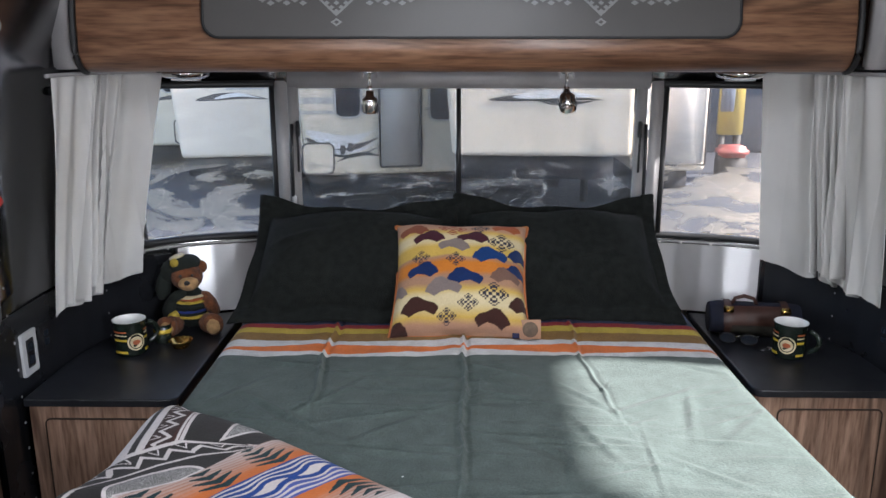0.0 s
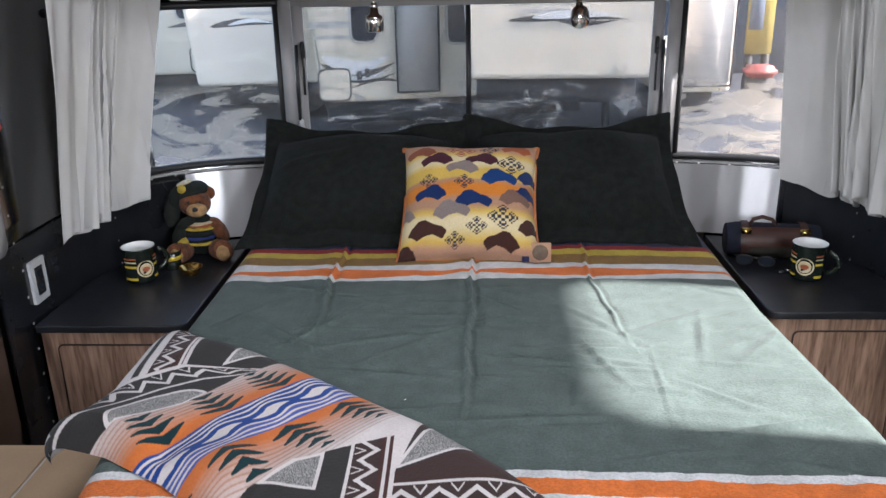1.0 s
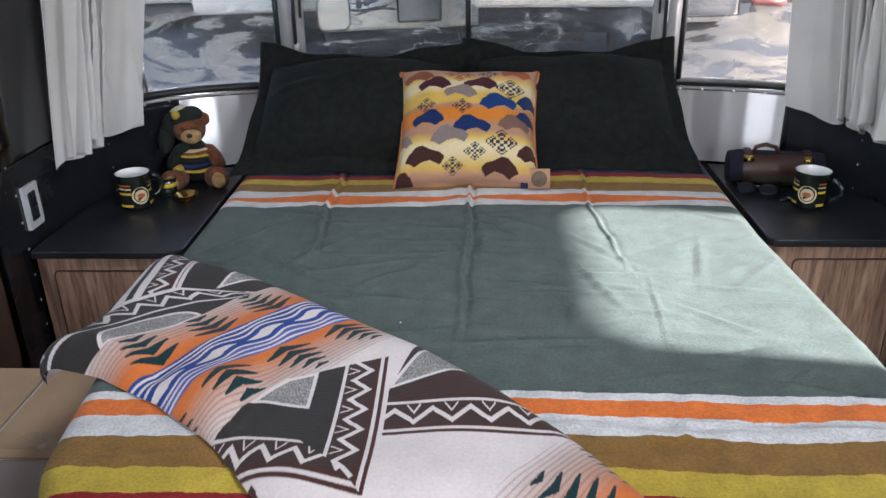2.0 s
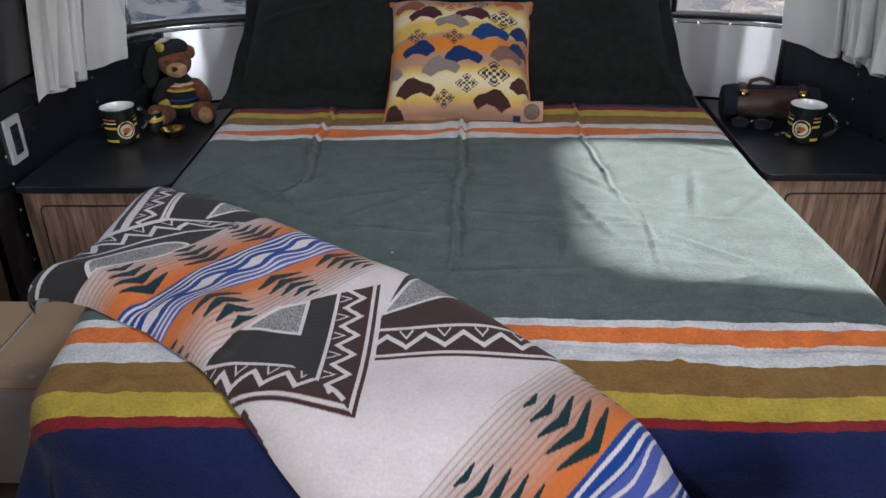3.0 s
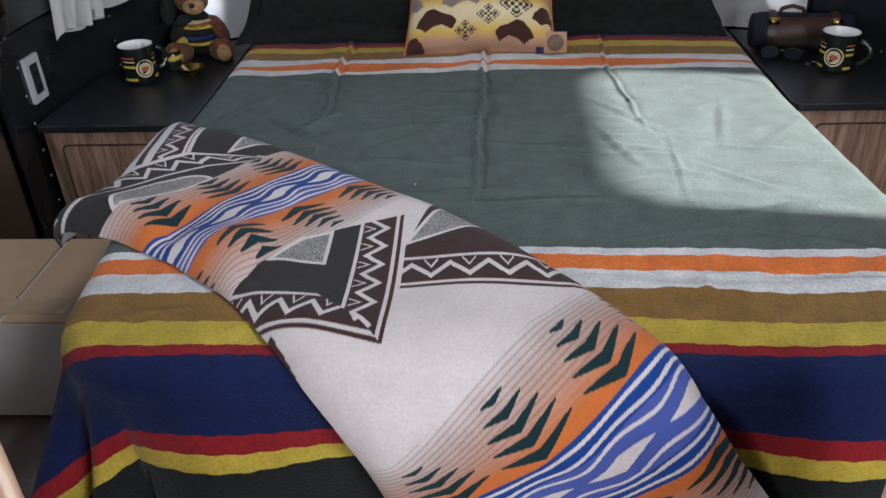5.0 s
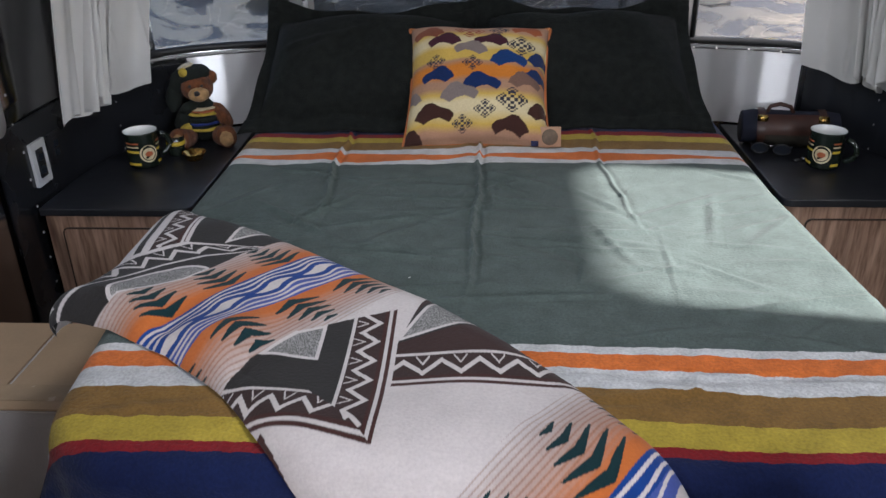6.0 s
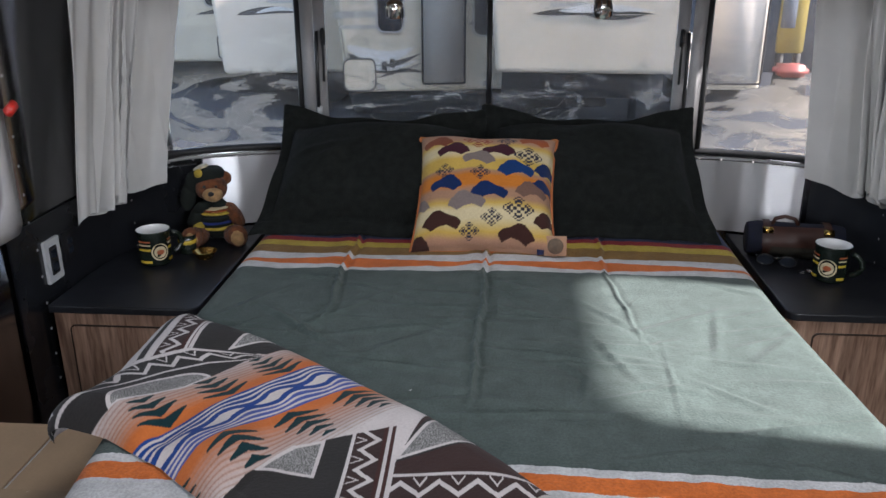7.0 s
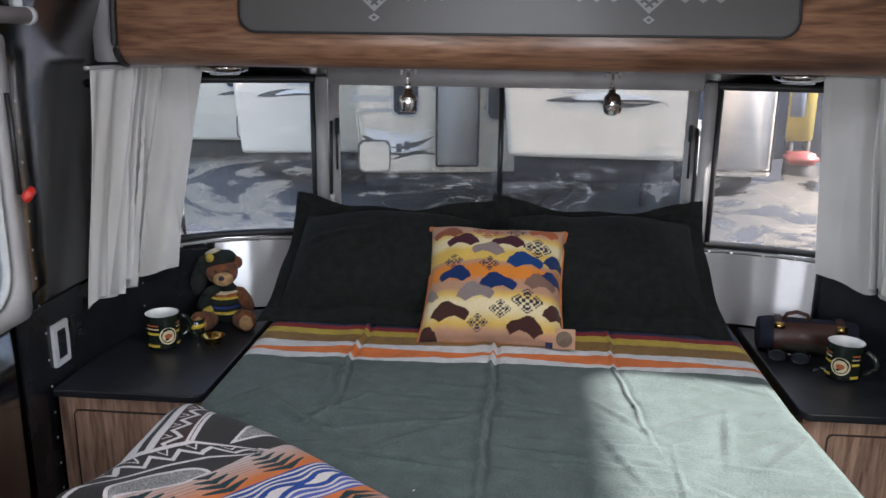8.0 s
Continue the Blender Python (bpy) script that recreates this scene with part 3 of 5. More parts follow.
def spotlight(x, tilt):
    s = thing("spotlight", "chrome reading spotlight hanging under the cabinet", "spotlight", "reading spotlights", at=(x, 2.6, 1.302))
    part("base", lathe([(0.002, 0), (0.02, 0), (0.022, -0.003), (0.014, -0.008), (0.002, -0.008)], 24), CHROME, s)
    for d in (-0.02, 0.02):
        part("bracket", box(d, 0, -0.02, 0.008, 0.012, 0.02, 0.002), ALU, s)
    part("stem", tube([(0, 0, -0.006), (0, 0, -0.05)], 0.005, 10), CHROME, s)
    part("joint", lathe([(0.002, -0.042), (0.009, -0.045), (0.009, -0.058), (0.002, -0.062)], 16), CHROME, s)
    bm = lathe([(0.004, 0), (0.011, -0.002), (0.013, -0.018), (0.023, -0.024), (0.025, -0.028), (0.025, -0.066), (0.0225, -0.068), (0.0225, -0.040), (0.004, -0.038)], 28)
    bmesh.ops.transform(bm, matrix=pose(0, 0, -0.056, *tilt), verts=bm.verts)
    h = part("lamp_head", bm, CHROME, s)
    for k in range(10):
        a = 2 * math.pi * k / 10
        bm = box(0.0252 * math.cos(a), 0.0252 * math.sin(a), -0.062, 0.002, 0.004, 0.022, 0, turn=pose(0, 0, 0, 0, 0, math.degrees(a)))
        bmesh.ops.transform(bm, matrix=pose(0, 0, -0.056, *tilt), verts=bm.verts)
        part("cooling_slot", bm, BLACKPL, h, "", False)
    return s


spotlight(-0.297, (0, 0, 0))
spotlight(0.283, (-42, 0, 0))


# ---- bedside units ----
def bedside(sx, x_in, y0, z=0.475):
    b = thing("bedside_cabinet", "walnut bedside cabinet with a charcoal table top against the curved wall" if sx < 0 else "walnut bedside cabinet with a charcoal top and sunlit front", "cabinet", "bedside cabinets")
    def plan(inset):
        pts = []
        r = 0.03
        pts += [(sx * (x_in + inset + r - r * math.sin(a)), y0 + inset + r - r * math.cos(a)) for a in [radians(90 * i / 6) for i in range(7)]]
        ys = [y0 + inset, 2.2, 2.35, 2.45, 2.55, 2.62]
        side_pts = [(sx * (side(y, 0.475, 0.020 + inset * 0.5)), y) for y in ys]
        nose = [(sx * x, front(x, 0.475, 0.020 + inset * 0.5)) for x in (1.1, 1.05, 1.0, 0.94, 0.88, 0.82)]
        back = [(sx * (x_in + inset), front(x_in + inset, 0.475, 0.020 + inset * 0.5))]
        return side_pts + nose + back + pts[::-1]
    up = lambda u, v, d: (u, v, z + d)
    out = plan(0.0)
    t = part("table_top", slab(out, -0.022, up), TOP, b, "charcoal laminate table top", False)
    bv = t.modifiers.new("edge", "BEVEL")
    bv.width, bv.segments, bv.limit_method = 0.004, 2, "ANGLE"
    part("body", slab(plan(0.014), -(z - 0.022), lambda u, v, d: (u, v, z - 0.0225 + d)), WOODV, b, "upright-grained walnut body", False)
    # Thin dark sheet added to put the gap's shade into the inner face.
    part("side_panel", box(sx * (x_in + 0.011), (y0 + 2.84) / 2 + 0.02, 0, 0.004, 2.84 - y0 - 0.07, z - 0.024, 0.001), DARKWOOD, b, "dark sheet for the shaded gap beside the bed", False)
    xm = side(2.2, 0.475, 0.03)
    w = min(0.28, xm - x_in - 0.09)
    cx = sx * (x_in + 0.03 + 0.045 + w / 2)
    dz = z - 0.062 - 0.18
    pl = lambda u, v, d: (cx + u, y0 + 0.014 - d, dz + v)
    d = part("door", slab(rounded_rect(w, 0.36, 0.014), 0.004, pl), WOODV, b, "walnut door with rounded corners", False)
    part("door_edge", frame_ring(rounded_rect(w, 0.36, 0.014), rounded_rect(w + 0.006, 0.366, 0.016), 0.0055, pl), DARKWOOD, d)
    return b


bedside(-1, 0.775, 2.118)
bedside(1, 0.765, 2.2)


# ---- bed ----
BX0, BX1, BY0, BY1, BZ = -0.675, 0.660, 1.0, 2.80, 0.600
bed = thing("bed", "built-in trailer bed with mattress on a dark wooden base", "bed")
part("bed_base", box((BX0 + BX1) / 2, (BY0 + BY1) / 2 + 0.04, 0, 1.26, 1.66, 0.30, 0.01), DARKWOOD, bed, "dark stained wooden bed base")
part("mattress", box((BX0 + BX1) / 2, (BY0 + BY1) / 2 + 0.02, 0.30, 1.28, 1.70, 0.262, 0.05, 4), MATTRESS, bed, "white mattress")


def fold_over(q, r):
    """A sheet laid over a rounded edge: q metres past the edge gives (out, down)."""
    q = np.maximum(q, 0)
    bend = np.minimum(q / r, np.pi / 2)
    return r * np.sin(bend), r * (1 - np.cos(bend)) + np.maximum(q - r * np.pi / 2, 0)


def crease(d, width, height):
    return height * np.exp(-(d / width) ** 2)


def wrinkles(X, Y, amount):
    z = 0 * X
    rng = np.random.RandomState(4)
    for k in range(14):
        a = rng.uniform(0, np.pi)
        f = rng.uniform(8, 34)
        z += amount * 6 / f * np.sin(f * (X * np.cos(a) + Y * np.sin(a)) + rng.uniform(0, 6) + 1.5 * np.sin(3 * X + 2 * Y + k))
    return z


RIM = 0.045
s_ax = np.r_[np.linspace(BX0 - 0.50, BX0 + 0.02, 90)[:-1], np.linspace(BX0 + 0.02, BX1 - 0.02, 420), np.linspace(BX1 - 0.02, BX1 + 0.50, 90)[1:]]
t_ax = np.r_[np.linspace(BY0 - 0.56, BY0 + 0.02, 130)[:-1], np.linspace(BY0 + 0.02, BY1 - 0.02, 440)]
S, T = np.meshgrid(s_ax, t_ax, indexing="ij")
CORNER = 0.10
narrow = 0.045 * np.clip((1.55 - T) / 0.45, 0, 1) * np.clip(-S / 0.6, 0, 1)
lo_x, hi_x, lo_y = BX0 + RIM + CORNER, BX1 - RIM - CORNER, BY0 + RIM + CORNER
from_x, from_y = np.maximum(np.maximum(lo_x - S, S - hi_x), 0), np.maximum(lo_y - T, 0)
away = np.hypot(from_x, from_y)
both = np.maximum(away - CORNER, 0)
out, down = fold_over(both, RIM)
ux, uy = from_x / np.maximum(away, 1e-6), from_y / np.maximum(away, 1e-6)
sgn = np.where(S < 0, -1, 1)
hang = np.maximum(both - RIM * 1.57, 0)
turned = (2 * ux * uy) ** 2
flare = 0.025 * hang + 0.30 * hang * turned
ripple = hang * (0.10 * np.sin(9 * T + 2.0) * np.clip(ux * 4 - 3, 0, 1) + 0.16 * np.sin(15 * S + 1.2 + 2 * hang) * np.clip(uy * 4 - 3, 0, 1) + 0.24 * np.sin(11 * np.arctan2(uy, ux) + 1.0) * turned)
reach = np.where(both > 0, CORNER + out + flare + np.maximum(ripple, -0.05), away)
X = np.clip(S, lo_x, hi_x) + sgn * ux * reach + narrow
Y = np.maximum(T, lo_y) - uy * reach
top_mask = np.clip(1 - both / 0.05, 0, 1)
X += 0.036 * np.clip((1.95 - T) / 0.5, 0, 1) * np.clip(S / 0.6, 0, 1)
down = np.minimum(down, 0.585)
Z = BZ - down + wrinkles(X, Y, 0.0022) * top_mask
for x0, drift, h, y_lo in ((-0.032, 0.012, 0.011, 1.40), (-0.342, -0.04, 0.010, 1.75), (0.325, -0.045, 0.0065, 1.7)):
    line = x0 + drift * np.sin(2.5 * (T - 1.6)) + 0.004 * np.sin(17 * T) + 0.002 * np.sin(47 * T)
    on = top_mask * np.clip((T - y_lo) / 0.2, 0.1, 1)
    Z += on * (crease(S - line, 0.0055, h) - crease(S - line - 0.010, 0.007, h * 0.45) + crease(S - line + 0.03, 0.02, h * 0.4))
rng = np.random.RandomState(11)
for k in range(110):
    cx, cy = rng.uniform(-0.58, 0.6), rng.uniform(1.12, 2.12)
    ang = rng.normal(0.0, 0.35) if k % 3 else rng.uniform(0, 3.1)
    ln, h, wd = rng.uniform(0.04, 0.16), rng.uniform(0.0012, 0.0055), rng.uniform(0.006, 0.014)
    h *= 1.0 if k % 3 else 0.7
    du = (S - cx) * np.cos(ang) + (T - cy) * np.sin(ang)
    dv = -(S - cx) * np.sin(ang) + (T - cy) * np.cos(ang)
    Z += top_mask * h * np.exp(-(du / ln) ** 2) * (np.exp(-(dv / wd) ** 2) - 0.6 * np.exp(-((dv - 1.5 * wd) / wd) ** 2))
for cx, cy, ang, ln, h in ((-0.36, 1.83, 0.9, 0.09, 0.009), (-0.42, 1.79, 2.4, 0.11, 0.008), (0.03, 1.98, -0.8, 0.06, 0.007), (0.17, 1.55, 1.4, 0.05, 0.006), (-0.2, 1.78, 0.25, 0.14, 0.007), (-0.12, 1.9, -0.1, 0.12, 0.006), (-0.2, 1.62, -0.15, 0.12, 0.006), (0.06, 1.45, 0.1, 0.15, 0.006), (0.29, 1.2, 1.3, 0.07, 0.004), (0.155, 1.62, 2.2, 0.04, 0.004), (0.34, 1.74, 0.5, 0.05, 0.003)):
    du = (S - cx) * np.cos(ang) + (T - cy) * np.sin(ang)
    dv = -(S - cx) * np.sin(ang) + (T - cy) * np.cos(ang)
    Z += top_mask * h * np.exp(-(du / ln) ** 2) * (np.exp(-(dv / 0.008) ** 2) - 0.6 * np.exp(-((dv - 0.013) / 0.009) ** 2))
GREEN, WHITE, ORANGE, OCHRE, YEL, REDC, NAVY, CHAR = (0.084, 0.109, 0.100), (0.62, 0.62, 0.62), (0.68, 0.17, 0.035), (0.24, 0.13, 0.034), (0.50, 0.37, 0.048), (0.25, 0.012, 0.016), (0.0065, 0.0135, 0.062), (0.013, 0.0145, 0.014)


e = BY0 + RIM
BANDS = [(0.3, CHAR), (e - 0.196, YEL), (e - 0.158, REDC), (e - 0.126, NAVY), (e - 0.008, REDC), (1.056, YEL), (1.108, OCHRE), (1.180, WHITE), (1.230, ORANGE), (1.274, WHITE), (1.290, GREEN),
         (2.122, WHITE), (2.234, OCHRE), (2.292, YEL), (2.335, REDC), (2.368, NAVY), (2.62, REDC), (2.65, YEL)]
STRIPED = striped("striped_wool_blanket", BANDS, 0.3, 2.9, (WHITE, ORANGE))
V = T - 0.006 * np.sin(5.5 * S + 0.7) - 0.004 * np.sin(13 * S) - 0.001 * np.sin(140 * S)
lens = (0.008 + 0.085 * np.abs(((S + 0.335) % 0.62) - 0.31)) - np.abs(V - 2.178)
COL = np.stack([(V - 0.3) / 2.6, 0.5 + 4 * lens, (np.abs(V - 2.178) < 0.050) * 1.0], -1)
blanket = sheet("bed_blanket", np.stack([X, Y, Z], -1), None, STRIPED, COL)
tagged(blanket, "dark green wool blanket with orange, white and navy stripes", "blanket")


# ---- folded throw ----
def chevron(s, w, s0, w0, size, point):
    """A dark arrow with tapering arms, pointing along s."""
    a = np.abs(w - w0) / size
    d = (s - s0) * point + 0.55 * np.abs(w - w0)
    return (d > -0.0155 * (size / 0.044) ** 0.6 * (1.02 - a) ** 0.8) & (d < 0.002) & (a < 1)


def border(d, along, C, inside, cream, brown, dark):
    """A stepped border: lines and a white zigzag, by the distance d from its edge."""
    C[inside & (d < 0.021)] = brown
    C[inside & (d > 0.006) & (d < 0.0115)] = cream
    band = inside & (d > 0.018) & (d < 0.064)
    C[band] = brown * 0.5 + dark * 0.5
    tri = np.abs(((along / 0.050) % 1) - 0.5) * 2
    C[band & (np.abs(d - 0.024 - 0.026 * tri) < 0.0052)] = cream
    C[band & (np.abs(d - 0.060 + 0.017 * (1 - tri / 0.36)) < 0.0026) & (tri < 0.36)] = cream
    C[inside & (d > 0.062) & (d < 0.0675)] = cream


def inside_triangle(s, w, a, b, c, grow=0.0):
    """Points of the cloth in a triangle with corners (s, w), let out by grow metres."""
    def reach(p, q, r):
        n = np.array((q[1] - p[1], p[0] - q[0]))
        n = n / np.hypot(*n)
        if (r[0] - p[0]) * n[0] + (r[1] - p[1]) * n[1] < 0:
            n = -n
        return (s - p[0]) * n[0] + (w - p[1]) * n[1] > -grow
    return reach(a, b, c) & reach(b, c, a) & reach(c, a, b)


def throw_pattern(s, w):
    BROWN, DARK, CREAMC, ORG, BLUE, PALEBLUE, TEAL, GREY, PALE = (np.array(c) for c in ((0.050, 0.018, 0.015), (0.026, 0.023, 0.022), (0.57, 0.515, 0.50), (0.50, 0.135, 0.03), (0.008, 0.045, 0.21), (0.060, 0.090, 0.31), (0.006, 0.026, 0.03), (0.13, 0.125, 0.12), (0.34, 0.33, 0.32)))
    C = np.empty((*s.shape, 3))
    C[:] = CREAMC
    speck = np.random.RandomState(7).rand(*s.shape)

    def speckled(mask):
        C[mask] = GREY
        C[mask & (speck > 0.62)] = PALE

    for s0, wid, reach, eye_at, near, far_off in ((0.408, 0.056, 0.118, 0.104, 0.030, 0.0), (1.165, 0.070, 0.140, 0.111, 0.066, 0.030)):
        d = np.abs(s - s0)
        far = np.clip((d - wid - 0.02) / (reach - 0.02), 0, 1)
        lines = 0.5 + 0.5 * np.sin((d + 0.002 * np.sin(w * 25)) * 2 * np.pi / 0.0085)
        a = np.clip(1 - far * 1.02, 0, 1) ** 0.8 * np.clip(1 - 0.22 * (lines > 0.5) * np.clip(far * 3, 0, 1), 0, 1)
        C = np.where((d < wid + reach)[..., None], (C * (1 - a[..., None]) + ORG * a[..., None]) * (1 - (0.9, 0.55, 0.45) * (a * (1 - a))[..., None]), C)
        thin = (d < wid + reach) & (lines < 0.14) & (far > 0.25)
        C[thin] = 0.55 * C[thin] + 0.45 * np.array((0.22, 0.10, 0.06))
        pitch, step = (0.118, 0.0205) if s0 < 1 else (0.104, 0.0245)
        for j in range(5):
            for k, size in enumerate((0.044, 0.040, 0.033, 0.024, 0.014)):
                for p, w0 in ((-1, near), (1, far_off)):
                    tip = s0 + p * (wid + 0.006 + step * k)
                    C[chevron(s, w, tip, w0 + (j - 1) * pitch - 0.004 * k * p, size, -p) & (d > wid)] = TEAL
        cell = (((w - eye_at) / 0.098 + 0.5) % 1) - 0.5
        wave = (0.006 if s0 < 1 else 0.003) * np.sin(2 * np.pi * cell)
        swell = np.cos(2 * np.pi * cell)
        dd = s - s0 - wave * np.clip(1.25 - d / wid, 0, 1)
        ad = np.abs(dd)
        C[d < wid] = BLUE
        C[(d < wid) & ((dd > 0.018) if s0 < 1 else (ad < 0.036))] = PALEBLUE
        for off, bulge in ((0.86, 0.0), (0.62, 0.002), (0.38, 0.005)):
            C[np.abs(ad - off * wid - bulge * swell) < 0.0027] = CREAMC
        C[(ad < 0.38 * wid + 0.005 * swell - 0.0033)] = BLUE if s0 < 1 else PALEBLUE
        eye = np.maximum(0.0135 - 0.00022 / (0.55 - np.minimum(np.abs(cell), 0.5)) - 0.028 * np.abs(cell), 0)
        C[ad < eye] = CREAMC
    # dark stepped border with white zigzags
    arm, tail = 0.610 + 0.915 * w, 0.834 - 1.8 * (w - 0.250)
    edge = np.minimum(arm, tail)
    k = np.where(arm < tail, 1.355, 2.147)
    start = np.interp(w, [0.0, 0.02, 0.10, 0.165, 0.25, 0.33, 0.40], [0.630, 0.625, 0.580, 0.550, 0.552, 0.580, 0.60])
    d = (edge - s) / k
    inside = (s > start) & (d > 0)
    C[inside] = DARK
    border(d, (np.where(arm < tail, 0.915, -1.9) * s + w) / k, C, inside, CREAMC, BROWN, DARK)
    inner = np.minimum((arm - s) / 1.355 - 0.108, (tail - s) / 2.147 - 0.142)
    C[inside & (inner > 0)] = CREAMC
    speckled(inside & (inner > 0.006) & (s > start + 0.008))
    # the next step of the border, running under the first
    d2 = (0.935 - 1.0 * w - s) / 1.414 * 0.82
    under = (s > arm + 0.003) & (d2 > 0) & (s > 0.651 + 0.54 * w)
    C[under] = BROWN * 0.6 + DARK * 0.4
    border(d2, (w - s) / 1.414 * 0.9, C, under, CREAMC, BROWN, DARK)
    for grow, dark in ((0.013, True), (0.008, False)):
        m = under & inside_triangle(s, w, (0.636, -0.09), (0.735, -0.06), (0.690, 0.060), grow)
        C[m] = DARK if dark else CREAMC
    speckled(under & inside_triangle(s, w, (0.636, -0.09), (0.735, -0.06), (0.690, 0.060), 0.002))
    C[(s > arm + 0.003) & (s < arm + 0.010) & (d2 > 0)] = CREAMC
    # a short upright bar below the tail of the step
    C[(s > tail + 0.004) & (np.abs(w - 0.345 - 0.1 * (s - 0.74)) < 0.010) & (s < 0.83) & (s > 0.70)] = BROWN
    C[(s > tail + 0.004) & (np.abs(w - 0.345 - 0.1 * (s - 0.74)) < 0.003) & (s < 0.83) & (s > 0.70)] = CREAMC
    # the same border at the other end
    bound = np.interp(w, [0.0, 0.04, 0.10, 0.20, 0.30, 0.36], [0.215, 0.246, 0.258, 0.276, 0.262, 0.250])
    l = bound - s
    C[l > 0] = DARK
    for extra, grey in ((0.007, False), (0.0, True)):
        m = (l > 0.004 * grey) & (l < (0.052 + extra) * np.sqrt(np.clip(1 - ((w - 0.235) / (0.085 + extra)) ** 2, 0, 1)))
        if grey:
            speckled(m)
        else:
            C[m] = CREAMC
    upper = np.interp(w, [0.02, 0.05, 0.12, 0.20, 0.30, 0.36], [0.262, 0.226, 0.147, 0.122, 0.112, 0.110])
    deep = np.interp(w, [0.03, 0.07, 0.12, 0.20], [0.012, 0.045, 0.078, 0.084])
    q = (s - upper) / deep
    band = (q > 0) & (q < 1) & (w > 0.03)
    border((1 - q) * 0.0675, w, C, band, CREAMC, DARK, DARK)
    C[(np.abs(q) < 0.07) & (w > 0.03)] = CREAMC
    above = s < upper - 0.006
    d3 = ((s - 0.057) - 0.957 * (w - 0.027)) / 1.384
    C[above & (d3 > -0.10)] = DARK
    border(-d3, (0.957 * s + w) / 1.384, C, above & (d3 < 0) & (d3 > -0.0675), CREAMC, BROWN, DARK)
    C[above & (np.abs(d3) < 0.004)] = CREAMC
    C[above & (d3 < -0.0675)] = CREAMC
    C[above & (d3 < -0.072) & (d3 > -0.080)] = DARK
    for grow, grey in ((0.006, False), (0.0, True)):
        m = (l > 0) & (s < upper) & inside_triangle(s, w, (0.125, -0.05), (0.205, -0.04), (0.192, 0.052), grow)
        if grey:
            speckled(m)
        else:
            C[m] = CREAMC
    return C


def build_throw():
    W = 0.352
    nu, nv = 1400, 280
    u, w = np.meshgrid(np.linspace(0, 1, nu), np.linspace(0, W, nv), indexing="ij")
    s_min = (0.656 * w - 0.155) / 0.755 + 0.075 - 0.15 * w
    s = s_min + (1.74 - s_min) * u
    brim = np.interp(s, [-0.3, 0.0, 0.18, 0.40, 0.62, 0.80, 0.93, 1.05, 1.18, 1.30, 1.50], [0.0, 0.0, -0.042, -0.058, -0.071, -0.060, -0.042, -0.014, 0.012, 0.018, 0.020])
    hem = np.interp(s, [0.16, 0.28, 0.42, 0.56, 0.68, 0.76, 0.86, 1.0, 1.2], [0.400, 0.350, 0.318, 0.322, 0.334, 0.336, 0.340, 0.350, 0.370]) + 0.004 * np.sin(19 * s)
    ws = brim + (hem - brim) * w / W
    x = -0.604 + 0.755 * s - 0.656 * ws
    y = 1.765 - 0.656 * s - 0.755 * ws
    # rounded edges and soft lumps
    lift = 0.030 * (1 - np.abs(2 * w / W - 1) ** 9) + 0.004
    lump = 0.026 * np.exp(-((s - 0.49) / 0.06) ** 2 - ((w - 0.29) / 0.07) ** 2) + 0.020 * np.exp(-((s - 0.22) / 0.06) ** 2 - ((w - 0.33) / 0.05) ** 2) + 0.008 * np.exp(-((s - 0.10) / 0.05) ** 2 - ((w - 0.12) / 0.1) ** 2)
    dip = 0.022 * np.exp(-((s - 0.36 - 0.3 * (w - 0.3)) / 0.03) ** 2 - ((w - 0.32) / 0.08) ** 2)
    dip += 0.012 * np.exp(-((s - 0.56 - 0.5 * (w - 0.3)) / 0.025) ** 2 - ((w - 0.30) / 0.09) ** 2)
    lump += 0.007 * np.sin(11 * s + 6 * w) * np.sin(9 * w + 2) + 0.003 * np.sin(23 * s - 15 * w) * np.sin(5 * s) - dip
    h = lift + lump * np.clip(np.minimum(w, W - w) / 0.04, 0, 1)
    side_edge = BX0 + 0.038 - 0.062 * np.clip((w - 0.20) / 0.15, 0, 1)
    ex = side_edge - x
    ey = (BY0 + 0.065) - y
    ox, dx = fold_over(ex, 0.045)
    oy, dy = fold_over(ey, 0.10)
    nx = np.clip(ex / 0.07, 0, 1) * np.pi / 2
    ny = np.clip(ey / 0.157, 0, 1) * np.pi / 2
    X = np.maximum(x, side_edge) - ox - h * np.sin(nx) - 0.23 * (ey - 0.05 + np.hypot(ey - 0.05, 0.06))
    Y = np.maximum(y, BY0 + 0.065) - oy - h * np.sin(ny) - 0.012 * np.maximum(ey, 0)
    Z = BZ + 0.002 - dx - dy + h * np.cos(nx) * np.cos(ny)
    return sheet("throw_blanket", np.stack([X, Y, Z], -1), None, WEAVE, throw_pattern(s, ws))


tagged(build_throw(), "folded wool throw with blue, orange and black geometric bands", "blanket")


